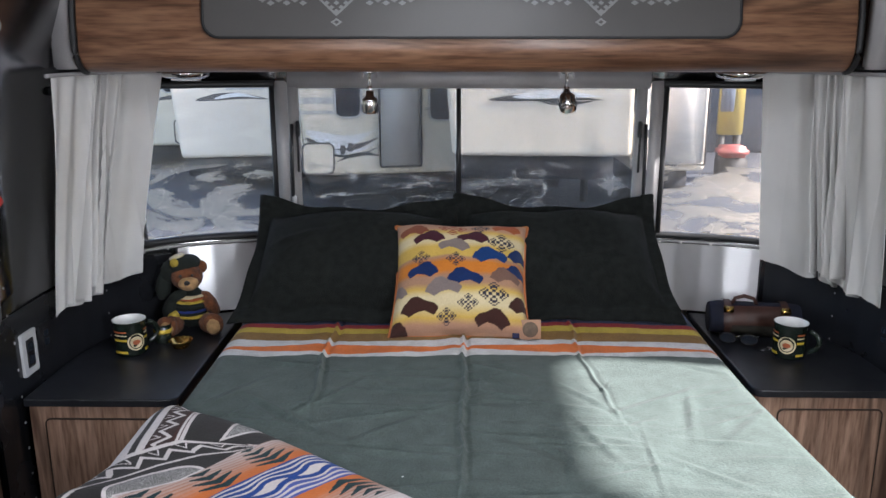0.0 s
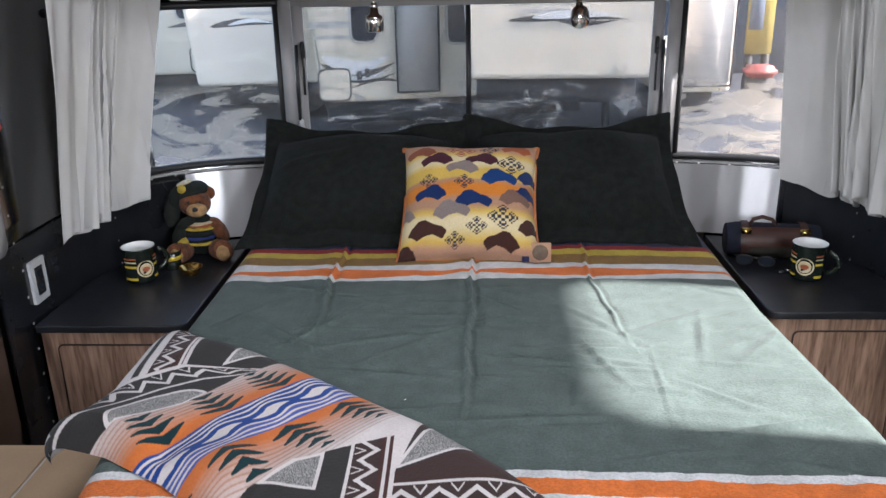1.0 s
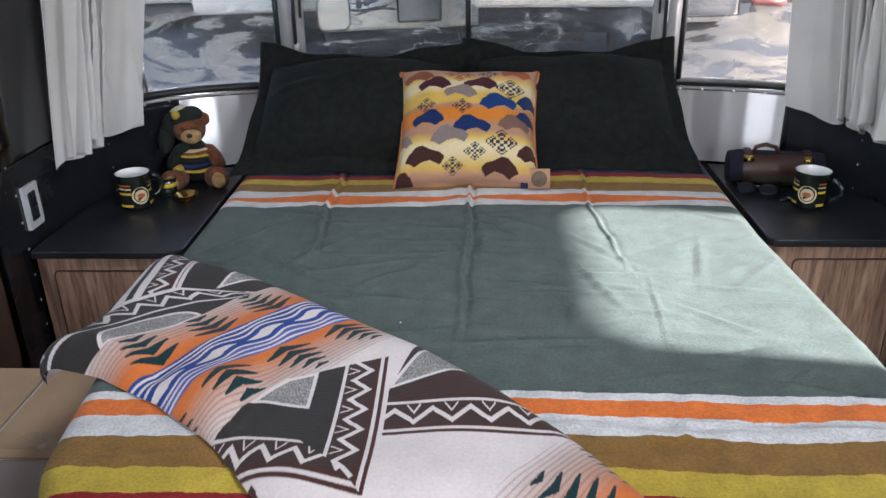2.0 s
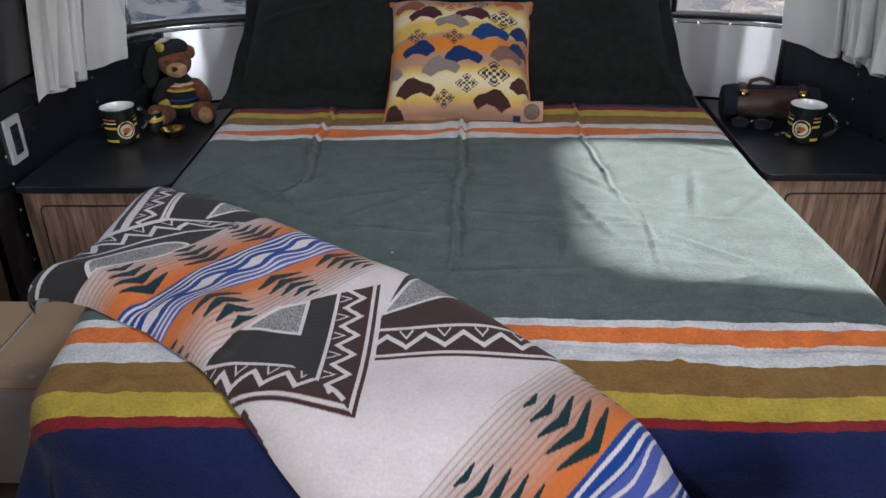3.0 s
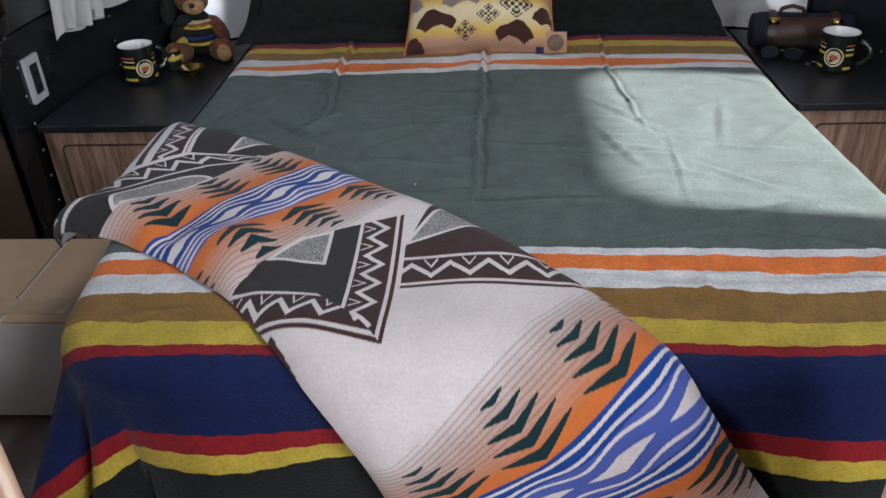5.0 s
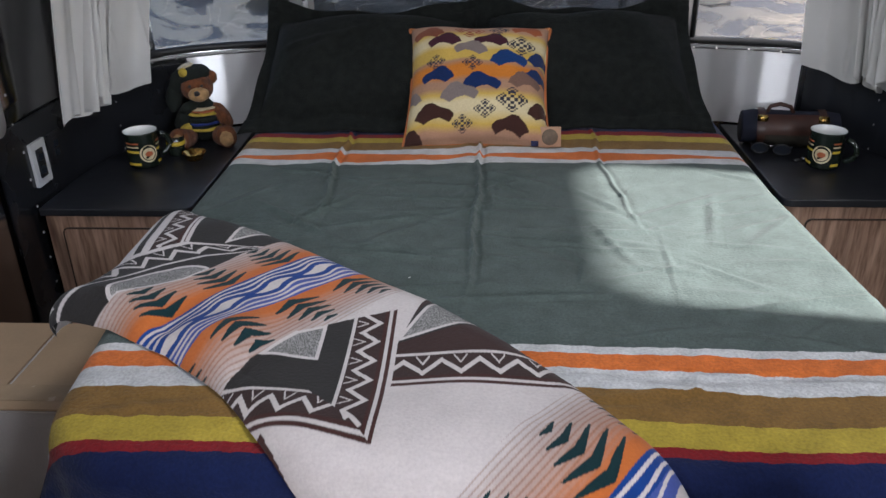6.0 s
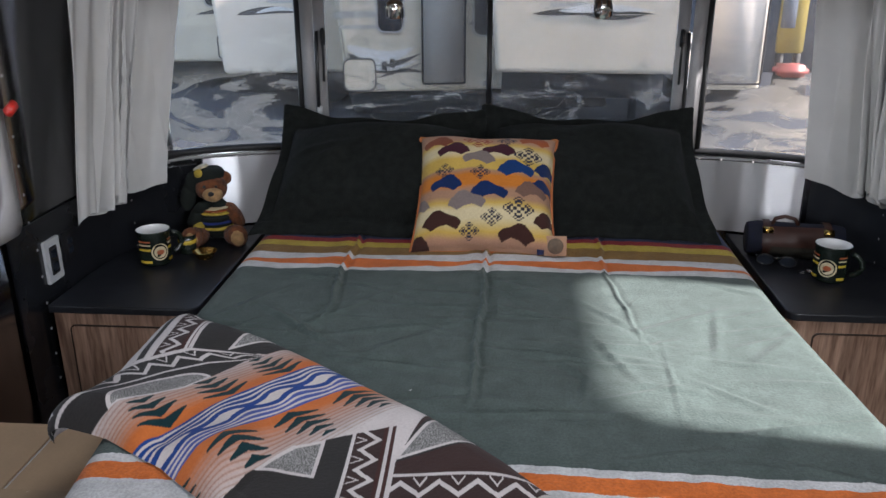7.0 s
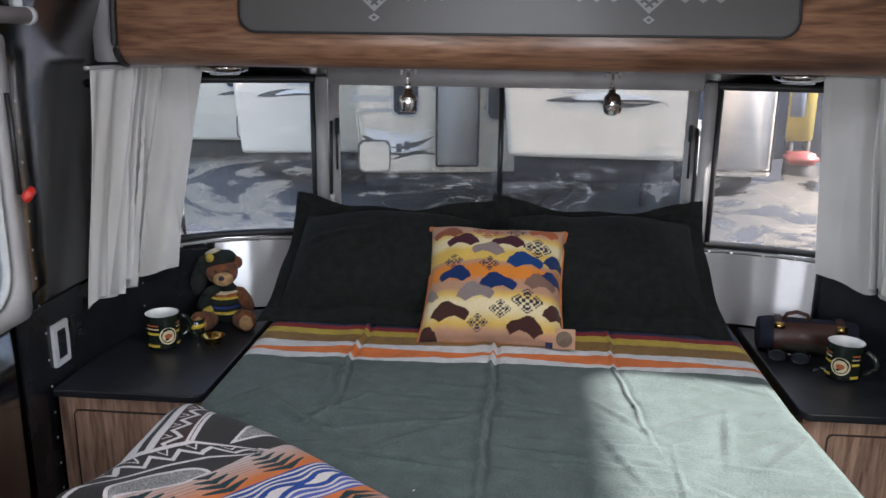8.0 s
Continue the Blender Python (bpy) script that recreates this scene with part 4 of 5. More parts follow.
# ---- pillows ----
def cushion(name, width, height, puff, flange, m, material, sag=0.0, n=72, colours=None, parent=None, seed=1, narrow=0.0):
    u, v = np.meshgrid(np.linspace(-1, 1, n), np.linspace(-1, 1, n), indexing="ij")
    fx, fy = 1 - flange / (width / 2), 1 - flange / (height / 2)
    a, b = np.clip(np.abs(u) / fx, 0, 1), np.clip(np.abs(v) / fy, 0, 1)
    rise = 0 * u
    if flange > 0.02:
        b = np.where(v > 0, np.clip(v / 0.70, 0, 1), b)
        rise = 0.30 * (height / 2) * np.maximum(v - 0.66, 0)
    body = ((1 - a ** 2.6) * (1 - b ** 2.6)) ** 0.42 if flange < 0.02 else ((1 - a ** 3.4) * (1 - b ** 3.4)) ** 0.8
    x = u * width / 2 * (1 - (0.065 if flange > 0.02 else 0.075) * (1 - np.abs(v) ** 2) * np.abs(u) ** 3)
    y = v * height / 2 * (1 - (0.06 if flange > 0.02 else 0.075) * (1 - np.abs(u) ** 2) * np.abs(v) ** 3) - sag * np.maximum(v, 0) ** 2 * (1 - u ** 2) ** 1.2
    rng = np.random.RandomState(seed)
    bumps = 0 * u
    for k in range(9):
        bumps += rng.uniform(-1, 1) * 0.003 * np.sin(rng.uniform(2, 8) * u + rng.uniform(2, 8) * v + rng.uniform(0, 6))
    if flange > 0.02:
        for cu, cv in ((-1, 1), (1, 1), (-1, -1), (1, -1)):
            ang = np.arctan2(v - cv * 1.05, u - cu * 1.05)
            far = np.hypot(u - cu, v - cv)
            bumps += 0.009 * np.sin(11 * ang + seed + cu) * np.exp(-((far - 0.35) / 0.22) ** 2)
        for k in range(7):
            cu, cv, an = rng.uniform(-0.7, 0.7), rng.uniform(-0.7, 0.7), rng.uniform(0, 3.1)
            du, dv = (u - cu) * np.cos(an) + (v - cv) * np.sin(an), -(u - cu) * np.sin(an) + (v - cv) * np.cos(an)
            bumps += 0.007 * np.exp(-(du / 0.3) ** 2 - (dv / 0.05) ** 2)
    edge_wave = 0.008 * np.sin(9 * u + seed) * (np.abs(v) > fy) + 0.008 * np.sin(7 * v + seed) * (np.abs(u) > fx)
    x = x * (1 - narrow * (v + 1) / 2)
    front_z = 0.006 + puff * body + bumps * np.clip(body * 4, 0, 1) + edge_wave + rise
    back_z = -0.006 - puff * 0.5 * body + edge_wave + rise
    front_z[[0, -1], :] = back_z[[0, -1], :]
    front_z[:, [0, -1]] = back_z[:, [0, -1]]
    M = np.array(m)
    def place(P):
        return P @ M[:3, :3].T + M[:3, 3]
    F, B = place(np.stack([x, y, front_z], -1)), place(np.stack([x, y, back_z], -1))
    ob = sheet(name, F, parent, material, colours(u, v) if colours else None)
    other = sheet("back", B[::-1], ob, PIPING if colours else material)
    return ob, (x, y, back_z, place)


lean = math.degrees(math.atan2(0.285, 0.40))
for nm, cx, yy, seed, dz in (("pillow_sham", -0.352, 2.565, 3, 0.0), ("pillow_sham", 0.275, 2.575, 8, 0.004)):
    ob, _ = cushion(nm, 0.70, 0.50, 0.112, 0.05, pose(cx, yy, 0.742 + dz, lean), SHAM, 0.055, 90, seed=seed, narrow=0.07)
    tagged(ob, "dark green fleece pillow sham leaning against the front window", "pillow", "pillow shams")


def printed_pattern(u, v):
    """Ochre bands with rows of plain humped shapes and small stepped diamonds."""
    TANB, YELB, CREAMB, ORB, PINK = (0.34, 0.19, 0.12), (0.52, 0.345, 0.075), (0.58, 0.48, 0.29), (0.50, 0.165, 0.022), (0.40, 0.22, 0.14)
    C = np.empty((*u.shape, 3))
    stops = [(-1.01, TANB), (-0.90, PINK), (-0.80, YELB), (-0.62, CREAMB), (-0.48, CREAMB), (-0.38, YELB), (-0.28, TANB), (-0.18, TANB), (-0.10, ORB), (0.06, ORB), (0.14, TANB), (0.18, YELB), (0.34, YELB), (0.44, CREAMB), (0.54, CREAMB), (0.64, YELB), (0.72, PINK), (0.90, TANB), (1.01, ORB)]
    vs = v + 0.012 * np.sin(12 * u)
    for k in range(3):
        C[..., k] = np.interp(vs, [p for p, _ in stops], [c[k] for _, c in stops])
    NAVYB, PLUM, GREYB, UMBER, RUSTB = (0.008, 0.022, 0.085), (0.05, 0.012, 0.022), (0.19, 0.15, 0.14), (0.045, 0.018, 0.014), (0.20, 0.06, 0.03)
    def hump(cx, cy, k, col, flip=1):
        a, b = (u - cx) / (0.185 * k) * flip, (v - cy) / (0.130 * k)
        top = np.interp(a, [-1, -0.75, -0.35, 0.1, 0.45, 0.7, 0.85, 1.0], [-0.1, 0.22, 0.40, 0.78, 0.70, 0.30, 0.12, -0.35])
        low = np.interp(a, [-1, -0.8, -0.3, 0.1, 0.5, 0.8, 1.0], [-0.30, -0.75, -0.40, -0.52, -0.85, -0.55, -0.45])
        C[(b < top) & (b > low) & (np.abs(a) < 1)] = col
    def cross(cx, cy, k, col=(0.03, 0.03, 0.045)):
        a, b = np.floor(np.abs(u - cx) / k * 7) / 7, np.floor(np.abs(v - cy) / k * 8) / 8
        ring = np.round((a * 0.9 + b) * 7)
        C[(a * 0.9 + b < 1.0) & ((ring % 2 == 0) | (a + b < 0.15)) & (np.abs(a - b) > 0.1)] = col
    BROWNB, BLUEB = (0.15, 0.085, 0.065), (0.008, 0.035, 0.13)
    hump(-0.70, 0.73, 1.25, RUSTB)
    hump(0.68, 0.83, 1.2, (0.30, 0.075, 0.025))
    hump(-0.46, 0.54, 1.28, PLUM)
    hump(0.18, 0.56, 1.28, PLUM)
    hump(-0.09, 0.38, 1.25, GREYB)
    hump(0.43, 0.22, 1.42, BLUEB, -1)
    hump(0.92, 0.28, 1.25, NAVYB, -1)
    hump(-0.54, -0.04, 1.28, NAVYB)
    hump(0.86, -0.03, 1.25, NAVYB, -1)
    hump(0.07, -0.18, 1.40, NAVYB, -1)
    hump(0.66, -0.12, 1.28, BROWNB, -1)
    hump(-0.23, -0.33, 1.40, GREYB, -1)
    hump(-0.94, -0.36, 1.0, GREYB)
    hump(-0.57, -0.62, 1.48, UMBER, -1)
    hump(0.46, -0.80, 1.35, UMBER)
    hump(0.93, -0.56, 1.30, UMBER, -1)
    hump(-0.93, -0.93, 1.1, UMBER)
    for cx, cy, k in ((0.29, 0.77, 0.12), (0.60, 0.46, 0.18), (-0.57, 0.16, 0.12), (-0.06, 0.10, 0.12), (0.48, -0.45, 0.19), (0.12, -0.60, 0.13), (-0.18, -0.79, 0.12)):
        cross(cx, cy, k)
    cross(-0.12, 0.75, 0.18, (0.26, 0.06, 0.03))
    return C


tp_pose = pose(-0.028, 2.385, 0.722, 44.5, 0, -1.5)
tp, (cxs, cys, czs, tp_place) = cushion("throw_pillow", 0.39, 0.37, 0.088, 0.004, tp_pose, WEAVE, 0.0, 190, printed_pattern, seed=5)
tagged(tp, "square ochre throw pillow with dark shapes and orange piping", "pillow")
rim = [(cxs[i, 0], cys[i, 0], 0) for i in range(0, 190, 7)] + [(cxs[-1, j], cys[-1, j], 0) for j in range(0, 190, 7)] + [(cxs[i, -1], cys[i, -1], 0) for i in range(189, -1, -7)] + [(cxs[0, j], cys[0, j], 0) for j in range(189, -1, -7)]
part("piping", tube([tp_pose @ Vector(p) for p in rim], 0.0045, 8), PIPING, tp, "orange corded piping")
tag = thing("price_tag", "small tan card tag with a dark round badge on the bed", "tag", at=(0.160, 2.240, 0.606))
part("card", box(0, 0, 0, 0.058, 0.003, 0.052, 0.001, turn=pose(0, 0, 0, -18)), plain("tan_card", (0.42, 0.24, 0.15), 0.8, 0, 0.1), tag)
bm = lathe([(0.0005, 0), (0.021, 0), (0.021, 0.0012), (0.0005, 0.0012)], 28)
bmesh.ops.transform(bm, matrix=pose(0, -0.0028, 0.026, 72), verts=bm.verts)
part("badge", bm, plain("brown_print", (0.13, 0.09, 0.06), 0.8, 0, 0.3, 60), tag, "dark round printed badge")
part("blue_edge", box(-0.038, 0.004, 0, 0.02, 0.003, 0.056, 0.001, turn=pose(0, 0, 0, -18)), plain("navy_card", (0.015, 0.02, 0.07), 0.8, 0, 0.1), tag, "navy card edge")


# ---- curtains ----
def curtain(sx, inner_x, y_outer, z_low, seed, draw_in, flare):
    pts = [p for p in curve_points(1.0, 0.055, -9, 9) if (p[0] > 0) == (sx > 0) and abs(p[0]) >= inner_x and p[1] >= y_outer - 0.3]
    pts = sorted(pts, key=lambda p: p[1])
    P = np.array(pts)
    d = np.r_[0, np.cumsum(np.hypot(*np.diff(P[:, :2], axis=0).T))]
    d -= np.interp(y_outer, P[:, 1], d)
    n, nz = 260, 60
    a = np.linspace(0, 1, n)
    L = d[-1]
    z = np.linspace(0, 1, nz)
    A, Zf = np.meshgrid(a, z, indexing="ij")
    along = A * L * (1 - draw_in * Zf) - flare * (1 - A) * Zf
    CX, CY = np.interp(along, d, P[:, 0]), np.interp(along, d, P[:, 1])
    TX, TY = np.gradient(CX, axis=0), np.gradient(CY, axis=0)
    ln = np.hypot(TX, TY)
    TX, TY = TX / ln, TY / ln
    NX, NY = TY, -TX
    if NX.mean() * sx > 0:
        NX, NY = -NX, -NY
    bunch = 1 / (1 + np.exp(-(A - 0.56 + 0.03 * Zf * np.sin(seed)) / 0.055))
    ph = 2 * np.pi * (1.5 * A + 3.6 * bunch + 0.10 * np.sin(7 * A + seed) + 0.06 * Zf * np.sin(9 * A + 3 * Zf))
    amp = 0.013 + 0.014 * Zf + 0.004 * np.sin(5 * Zf + 8 * A)
    off = amp * (np.sin(ph) + 0.35 * np.sin(2.3 * ph + seed)) + 0.004 * np.sin(30 * A + 4 * Zf)
    slip = 0.012 * np.cos(ph) * (0.4 + Zf)
    low = z_low + 0.05 * A + 0.018 * np.sin(ph * 0.5 + seed) + 0.012 * np.sin(ph)
    Z = 1.292 + (low - 1.292) * Zf
    X, Y = CX + NX * off + TX * slip, CY + NY * off + TY * slip
    ob = sheet("curtain", np.stack([X, Y, Z], -1), None, CURTAIN)
    so = ob.modifiers.new("thickness", "SOLIDIFY")
    so.thickness = 0.0015
    hem = sheet("hem", np.stack([X[:, -4:], Y[:, -4:], Z[:, -4:]], -1) + np.stack([NX, NY, 0 * NX], -1)[:, -4:] * 0.0022, ob, CURTAIN)
    track = [(x, y, 1.296) for x, y in zip(CX[::12, 0], CY[::12, 0])]
    rail = part("curtain_rail", tube(track, 0.006, 8), ALU, ob, "thin aluminium curtain rail")
    return tagged(ob, "short gathered white curtain hanging on the corner window", "curtain", "window curtains")


curtain(-1, 0.960, 2.37, 0.635, 1.0, 0.34, 0.14)
curtain(1, 0.915, 2.375, 0.655, 2.6, 0.12, 0.06)


# ---- things on the bedside tables ----
def mug(x, y, z, turn, label):
    m = thing("mug", label, "mug", "enamel mugs", at=(x, y, z, 0, 0, turn))
    part("body", lathe([(0.002, 0.0), (0.040, 0.0), (0.044, 0.004), (0.046, 0.02), (0.047, 0.098), (0.0505, 0.104), (0.0505, 0.106), (0.0485, 0.1065)], 40, caps=(True, False)), CERAMIC, m)
    part("inside", lathe([(0.0484, 0.1064), (0.046, 0.100), (0.0435, 0.02), (0.040, 0.010), (0.002, 0.009)], 40, caps=(False, True)), WHITEGLAZE, m, "white glazed inside")
    pts = [(0.046 + 0.036 * math.sin(a), 0, 0.056 - 0.032 * math.cos(a)) for a in [radians(12 + 156 * i / 12) for i in range(13)]]
    part("mug_handle", tube(pts, 0.0075, 10), CERAMIC, m)
    for z0, hh, mt in ((0.012, 0.008, YELLOWGLAZE), (0.050, 0.007, YELLOWGLAZE), (0.066, 0.004, CREAM), (0.076, 0.005, RUST)):
        for a0, a1 in ((-170, -118), (-52, -22)):
            bm = bmesh.new()
            lo = [bm.verts.new((0.0475 * math.cos(a), 0.0475 * math.sin(a), z0)) for a in [radians(a0 + (a1 - a0) * i / 8) for i in range(9)]]
            hi = [bm.verts.new((v.co.x, v.co.y, z0 + hh)) for v in lo]
            for i in range(8):
                bm.faces.new((lo[i], lo[i + 1], hi[i + 1], hi[i]))
            part("colour_band", bm, mt, m)
    for r, d, mt, lb in ((0.026, 0.0478, CREAM, "cream round badge"), (0.021, 0.0483, CERAMIC, ""), (0.018, 0.0488, CREAM, ""), (0.011, 0.0494, RUST, "rust coloured emblem")):
        bm = bmesh.new()
        ring = []
        for i in range(24):
            a = 2 * math.pi * i / 24
            px, pz = r * math.cos(a), r * math.sin(a) * (0.7 if mt is RUST else 1)
            th = px / 0.047 + radians(-86)
            ring.append(bm.verts.new((d * math.cos(th), d * math.sin(th), 0.046 + pz)))
        bm.faces.new(ring)
        part("badge", bm, mt, m, lb, False)
    return m


TZ = 0.475
mug(-1.020, 2.455, TZ, 38, "dark green enamel mug with round badge on the bedside table")
mug(0.955, 2.455, TZ, -36, "dark green mug with yellow bands and white inside")
dish = thing("brass_dish", "small polished brass dish on the bedside table", "dish", at=(-0.885, 2.50, TZ))
part("bowl", lathe([(0.002, 0), (0.022, 0), (0.024, 0.004), (0.034, 0.022), (0.036, 0.024), (0.033, 0.023), (0.022, 0.007), (0.002, 0.005)], 32), BRASS, dish)
cup = thing("small_cup", "small enamelled tumbler beside the mug", "cup", at=(-0.955, 2.545, TZ))
part("body", lathe([(0.002, 0), (0.022, 0), (0.024, 0.004), (0.028, 0.06), (0.026, 0.06), (0.022, 0.008), (0.002, 0.006)], 28), CERAMIC, cup)
part("colour_band", lathe([(0.0245, 0.03), (0.0277, 0.035), (0.0283, 0.046), (0.0270, 0.046)], 28, caps=(False, False)), YELLOWGLAZE, cup, "cream and yellow band")


def blob(bm, x, y, z, rx, ry, rz, mat_index, turn=(0, 0, 0), sub=3):
    b = bmesh.new()
    bmesh.ops.create_icosphere(b, subdivisions=sub, radius=1)
    bmesh.ops.transform(b, matrix=pose(x, y, z, *turn) @ Matrix.Diagonal((rx, ry, rz, 1)), verts=b.verts)
    for f in b.faces:
        f.material_index = mat_index
    return joined(bm, b)


def bear(x, y, z):
    bm = bmesh.new()
    blob(bm, 0, 0, 0.075, 0.055, 0.05, 0.075, 2)
    for zz, mi in ((0.10, 3), (0.085, 2), (0.068, 4), (0.048, 3)):
        blob(bm, 0.002, -0.004, zz, 0.0565, 0.054, 0.009, mi)
    blob(bm, -0.005, -0.012, 0.185, 0.052, 0.048, 0.048, 0)
    blob(bm, 0.002, -0.055, 0.171, 0.033, 0.025, 0.024, 1)
    for zz, mi in ((0.246, 3), (0.252, 2), (0.258, 6)):
        blob(bm, -0.034, 0.0, zz - 0.006, 0.026, 0.026, 0.006, mi, (0, -18, 0))
    for zz, mi in ((0.118, 6), (0.110, 7)):
        blob(bm, 0.002, -0.005, zz, 0.050, 0.051, 0.006, mi)
    blob(bm, 0.0, -0.078, 0.180, 0.011, 0.007, 0.008, 5)
    for sx in (-1, 1):
        blob(bm, sx * 0.019 - 0.004, -0.055, 0.198, 0.0055, 0.004, 0.0055, 5)
        blob(bm, sx * 0.062, -0.055, 0.028, 0.036, 0.055, 0.032, 0, (0, 0, sx * 22))
        blob(bm, sx * 0.074, -0.102, 0.040, 0.034, 0.018, 0.038, 0)
        blob(bm, sx * 0.074, -0.116, 0.036, 0.022, 0.008, 0.026, 1)
        blob(bm, sx * 0.062, -0.01, 0.085, 0.024, 0.032, 0.05, 2 if sx < 0 else 0, (0, sx * -28, 0))
    blob(bm, 0.042, 0.0, 0.212, 0.02, 0.012, 0.022, 0)
    blob(bm, -0.012, 0.004, 0.222, 0.055, 0.05, 0.032, 2, (0, -12, 0))
    blob(bm, -0.055, 0.01, 0.20, 0.035, 0.03, 0.045, 2, (0, 25, 0))
    blob(bm, -0.085, 0.012, 0.15, 0.026, 0.026, 0.05, 2, (0, 10, 0))
    blob(bm, -0.04, -0.03, 0.238, 0.014, 0.012, 0.016, 3, (0, -15, 0))
    blob(bm, -0.055, -0.03, 0.055, 0.02, 0.02, 0.02, 3)
    blob(bm, -0.035, -0.036, 0.128, 0.035, 0.014, 0.018, 2, (0, -25, 0))
    for v in bm.verts:
        v.co += Vector((noise.noise(v.co * 70), noise.noise(v.co * 70 + Vector((9, 0, 0))), noise.noise(v.co * 70 + Vector((0, 9, 0))))) * 0.003
    bmesh.ops.transform(bm, matrix=pose(x, y, z, 0, 0, 14) @ Matrix.Scale(0.96, 4), verts=bm.verts)
    ob = part("teddy_bear", bm, [FUR, FURPALE, KNIT, KNITY, KNITB, BLACKPL, CREAM, RUST])
    return tagged(ob, "brown plush teddy bear wearing dark green striped knitwear", "soft toy")


bear(-0.905, 2.68, TZ)


def duffel(x, y, z):
    b = thing("duffel_bag", "small rolled navy and tartan bag with brown leather straps", "bag", at=(x, y, z, 0, 0, -7))
    r, half = 0.054, 0.138
    def barrel(x0, x1, rr, a0=0, a1=360, seg=36, n=10):
        P = np.zeros((seg + 1, n, 3))
        for i in range(seg + 1):
            a = radians(a0 + (a1 - a0) * i / seg)
            for j in range(n):
                xx = x0 + (x1 - x0) * j / (n - 1)
                k = rr * (1 + 0.02 * math.sin(23 * xx + 3 * a)) * (1 - 0.10 * max(0.0, abs(xx) / half - 0.8) / 0.2)
                P[i, j] = xx, k * math.cos(a), 0.054 + k * 0.98 * math.sin(a)
        return P
    body = sheet("body", barrel(-half, half, r), b, NAVYCLOTH, label="navy wool barrel")
    for sx in (-1, 1):
        bm = lathe([(0.001, 0), (0.043, 0), (0.049, -0.006)], 36)
        bmesh.ops.transform(bm, matrix=pose(sx * half, 0, 0.054, 0, sx * 90, 0), verts=bm.verts)
        part("end_panel", bm, NAVYCLOTH, b)
    sheet("side_panel", barrel(-0.095, 0.095, r + 0.002, 186, 262), b, PLAID, label="dark tartan side panel")
    sheet("leather_band", barrel(-0.10, 0.10, r + 0.003, 118, 186), b, LEATHER, label="brown leather band")
    for xx in (-0.086, 0.086):
        s = sheet("strap", barrel(xx - 0.011, xx + 0.011, r + 0.0055, 60, 280, 36, 4), b, LEATHER, label="brown leather strap")
        part("buckle", box(xx, -0.048, 0.086, 0.03, 0.006, 0.02, 0.002, turn=pose(0, 0, 0, -35)), BRASS, s, "brass buckle")
    part("handle", tube([(-0.070, -0.01, 0.103), (-0.062, -0.012, 0.123), (-0.035, -0.012, 0.131), (-0.005, -0.012, 0.123), (0.006, -0.01, 0.103)], 0.006, 10), LEATHER, b, "brown leather carry handle")
    return b


duffel(0.908, 2.635, TZ)


def sunglasses(x, y, z):
    g = thing("sunglasses", "folded black sunglasses lying on the table", "sunglasses", at=(x, y, z, 0, 0, -18))
    for sx in (-1, 1):
        ol = [(sx * 0.031 + 0.026 * math.cos(a), 0.021 + 0.019 * math.sin(a)) for a in [2 * math.pi * i / 20 for i in range(20)]]
        il = [(sx * 0.031 + 0.022 * math.cos(a), 0.021 + 0.015 * math.sin(a)) for a in [2 * math.pi * i / 20 for i in range(20)]]
        f = lambda u, v, d: (u, -0.3 * v - d, v)
        r = part("lens_frame", frame_ring(il, ol, 0.004, f), BLACKPL, g)
        part("lens", slab(il, 0.0015, lambda u, v, d: (u, -0.3 * v - 0.001 - d, v)), DARKGLASS, g, "dark lens", False)
        part("temple", tube([(sx * 0.057, 0, 0.03), (sx * 0.052, 0.03, 0.012), (-sx * 0.03, 0.045, 0.005)], 0.003, 8), BLACKPL, g)
    part("bridge", tube([(-0.008, -0.006, 0.026), (0, -0.008, 0.03), (0.008, -0.006, 0.026)], 0.003, 8), CHROME, g)
    return g


sunglasses(0.835, 2.545, TZ)
fob = thing("key_fob", "dark leather key fob with a steel disc", "key fob", at=(0.905, 2.50, TZ))
part("strap", box(0, 0, 0, 0.05, 0.02, 0.006, 0.002, turn=pose(0, 0, 0, 0, 0, 30)), BLACKPL, fob)
part("disc", lathe([(0.001, 0), (0.011, 0), (0.011, 0.003), (0.001, 0.003)], 24, (0.012, -0.004, 0.006)), CHROME, fob, "steel disc")


lint = thing("lint_speck", "tiny white speck of lint on the blanket", "lint", at=(-0.142, 1.518, BZ + 0.001))
bm = bmesh.new()
blob(bm, 0, 0, 0.001, 0.004, 0.0018, 0.0015, 0, (0, 0, 60), 2)
part("fluff", bm, CURTAIN, lint)
blind = thing("roller_blind", "grey roller blind above the rounded side window", "blind")
bar = part("roller", tube([(-1.128, 1.28, 1.425), (-1.128, 1.7, 1.425), (-1.128, 2.10, 1.425)], 0.019, 16), ALU, blind)
part("end_cap", tube([(-1.128, 2.101, 1.425), (-1.128, 2.118, 1.425)], 0.021, 16), GREYPL, blind)
part("bracket", box(-1.142, 2.09, 1.435, 0.03, 0.012, 0.03, 0.003), GREYPL, blind)


# ---- sockets and rivets on the side walls ----
def socket(x, y, z, w, h, plate, label, sx):
    s = thing("wall_socket", label, "socket", at=(x, y, z))
    pl = lambda u, v, d: (-sx * d, u, v)
    p = part("plate", slab(rounded_rect(w, h, 0.004), 0.008, pl), plate, s, "", False)
    part("insert", slab(rounded_rect(w * 0.5, h * 0.66, 0.003), 0.0095, pl), BLACKPL, s, "black socket insert", False)
    for k in (-1, 1):
        part("socket_face", slab([(u, v + k * h * 0.15) for u, v in rounded_rect(w * 0.34, h * 0.2, 0.003)], 0.011, pl), DARKGLASS, s, "", False)
    return s


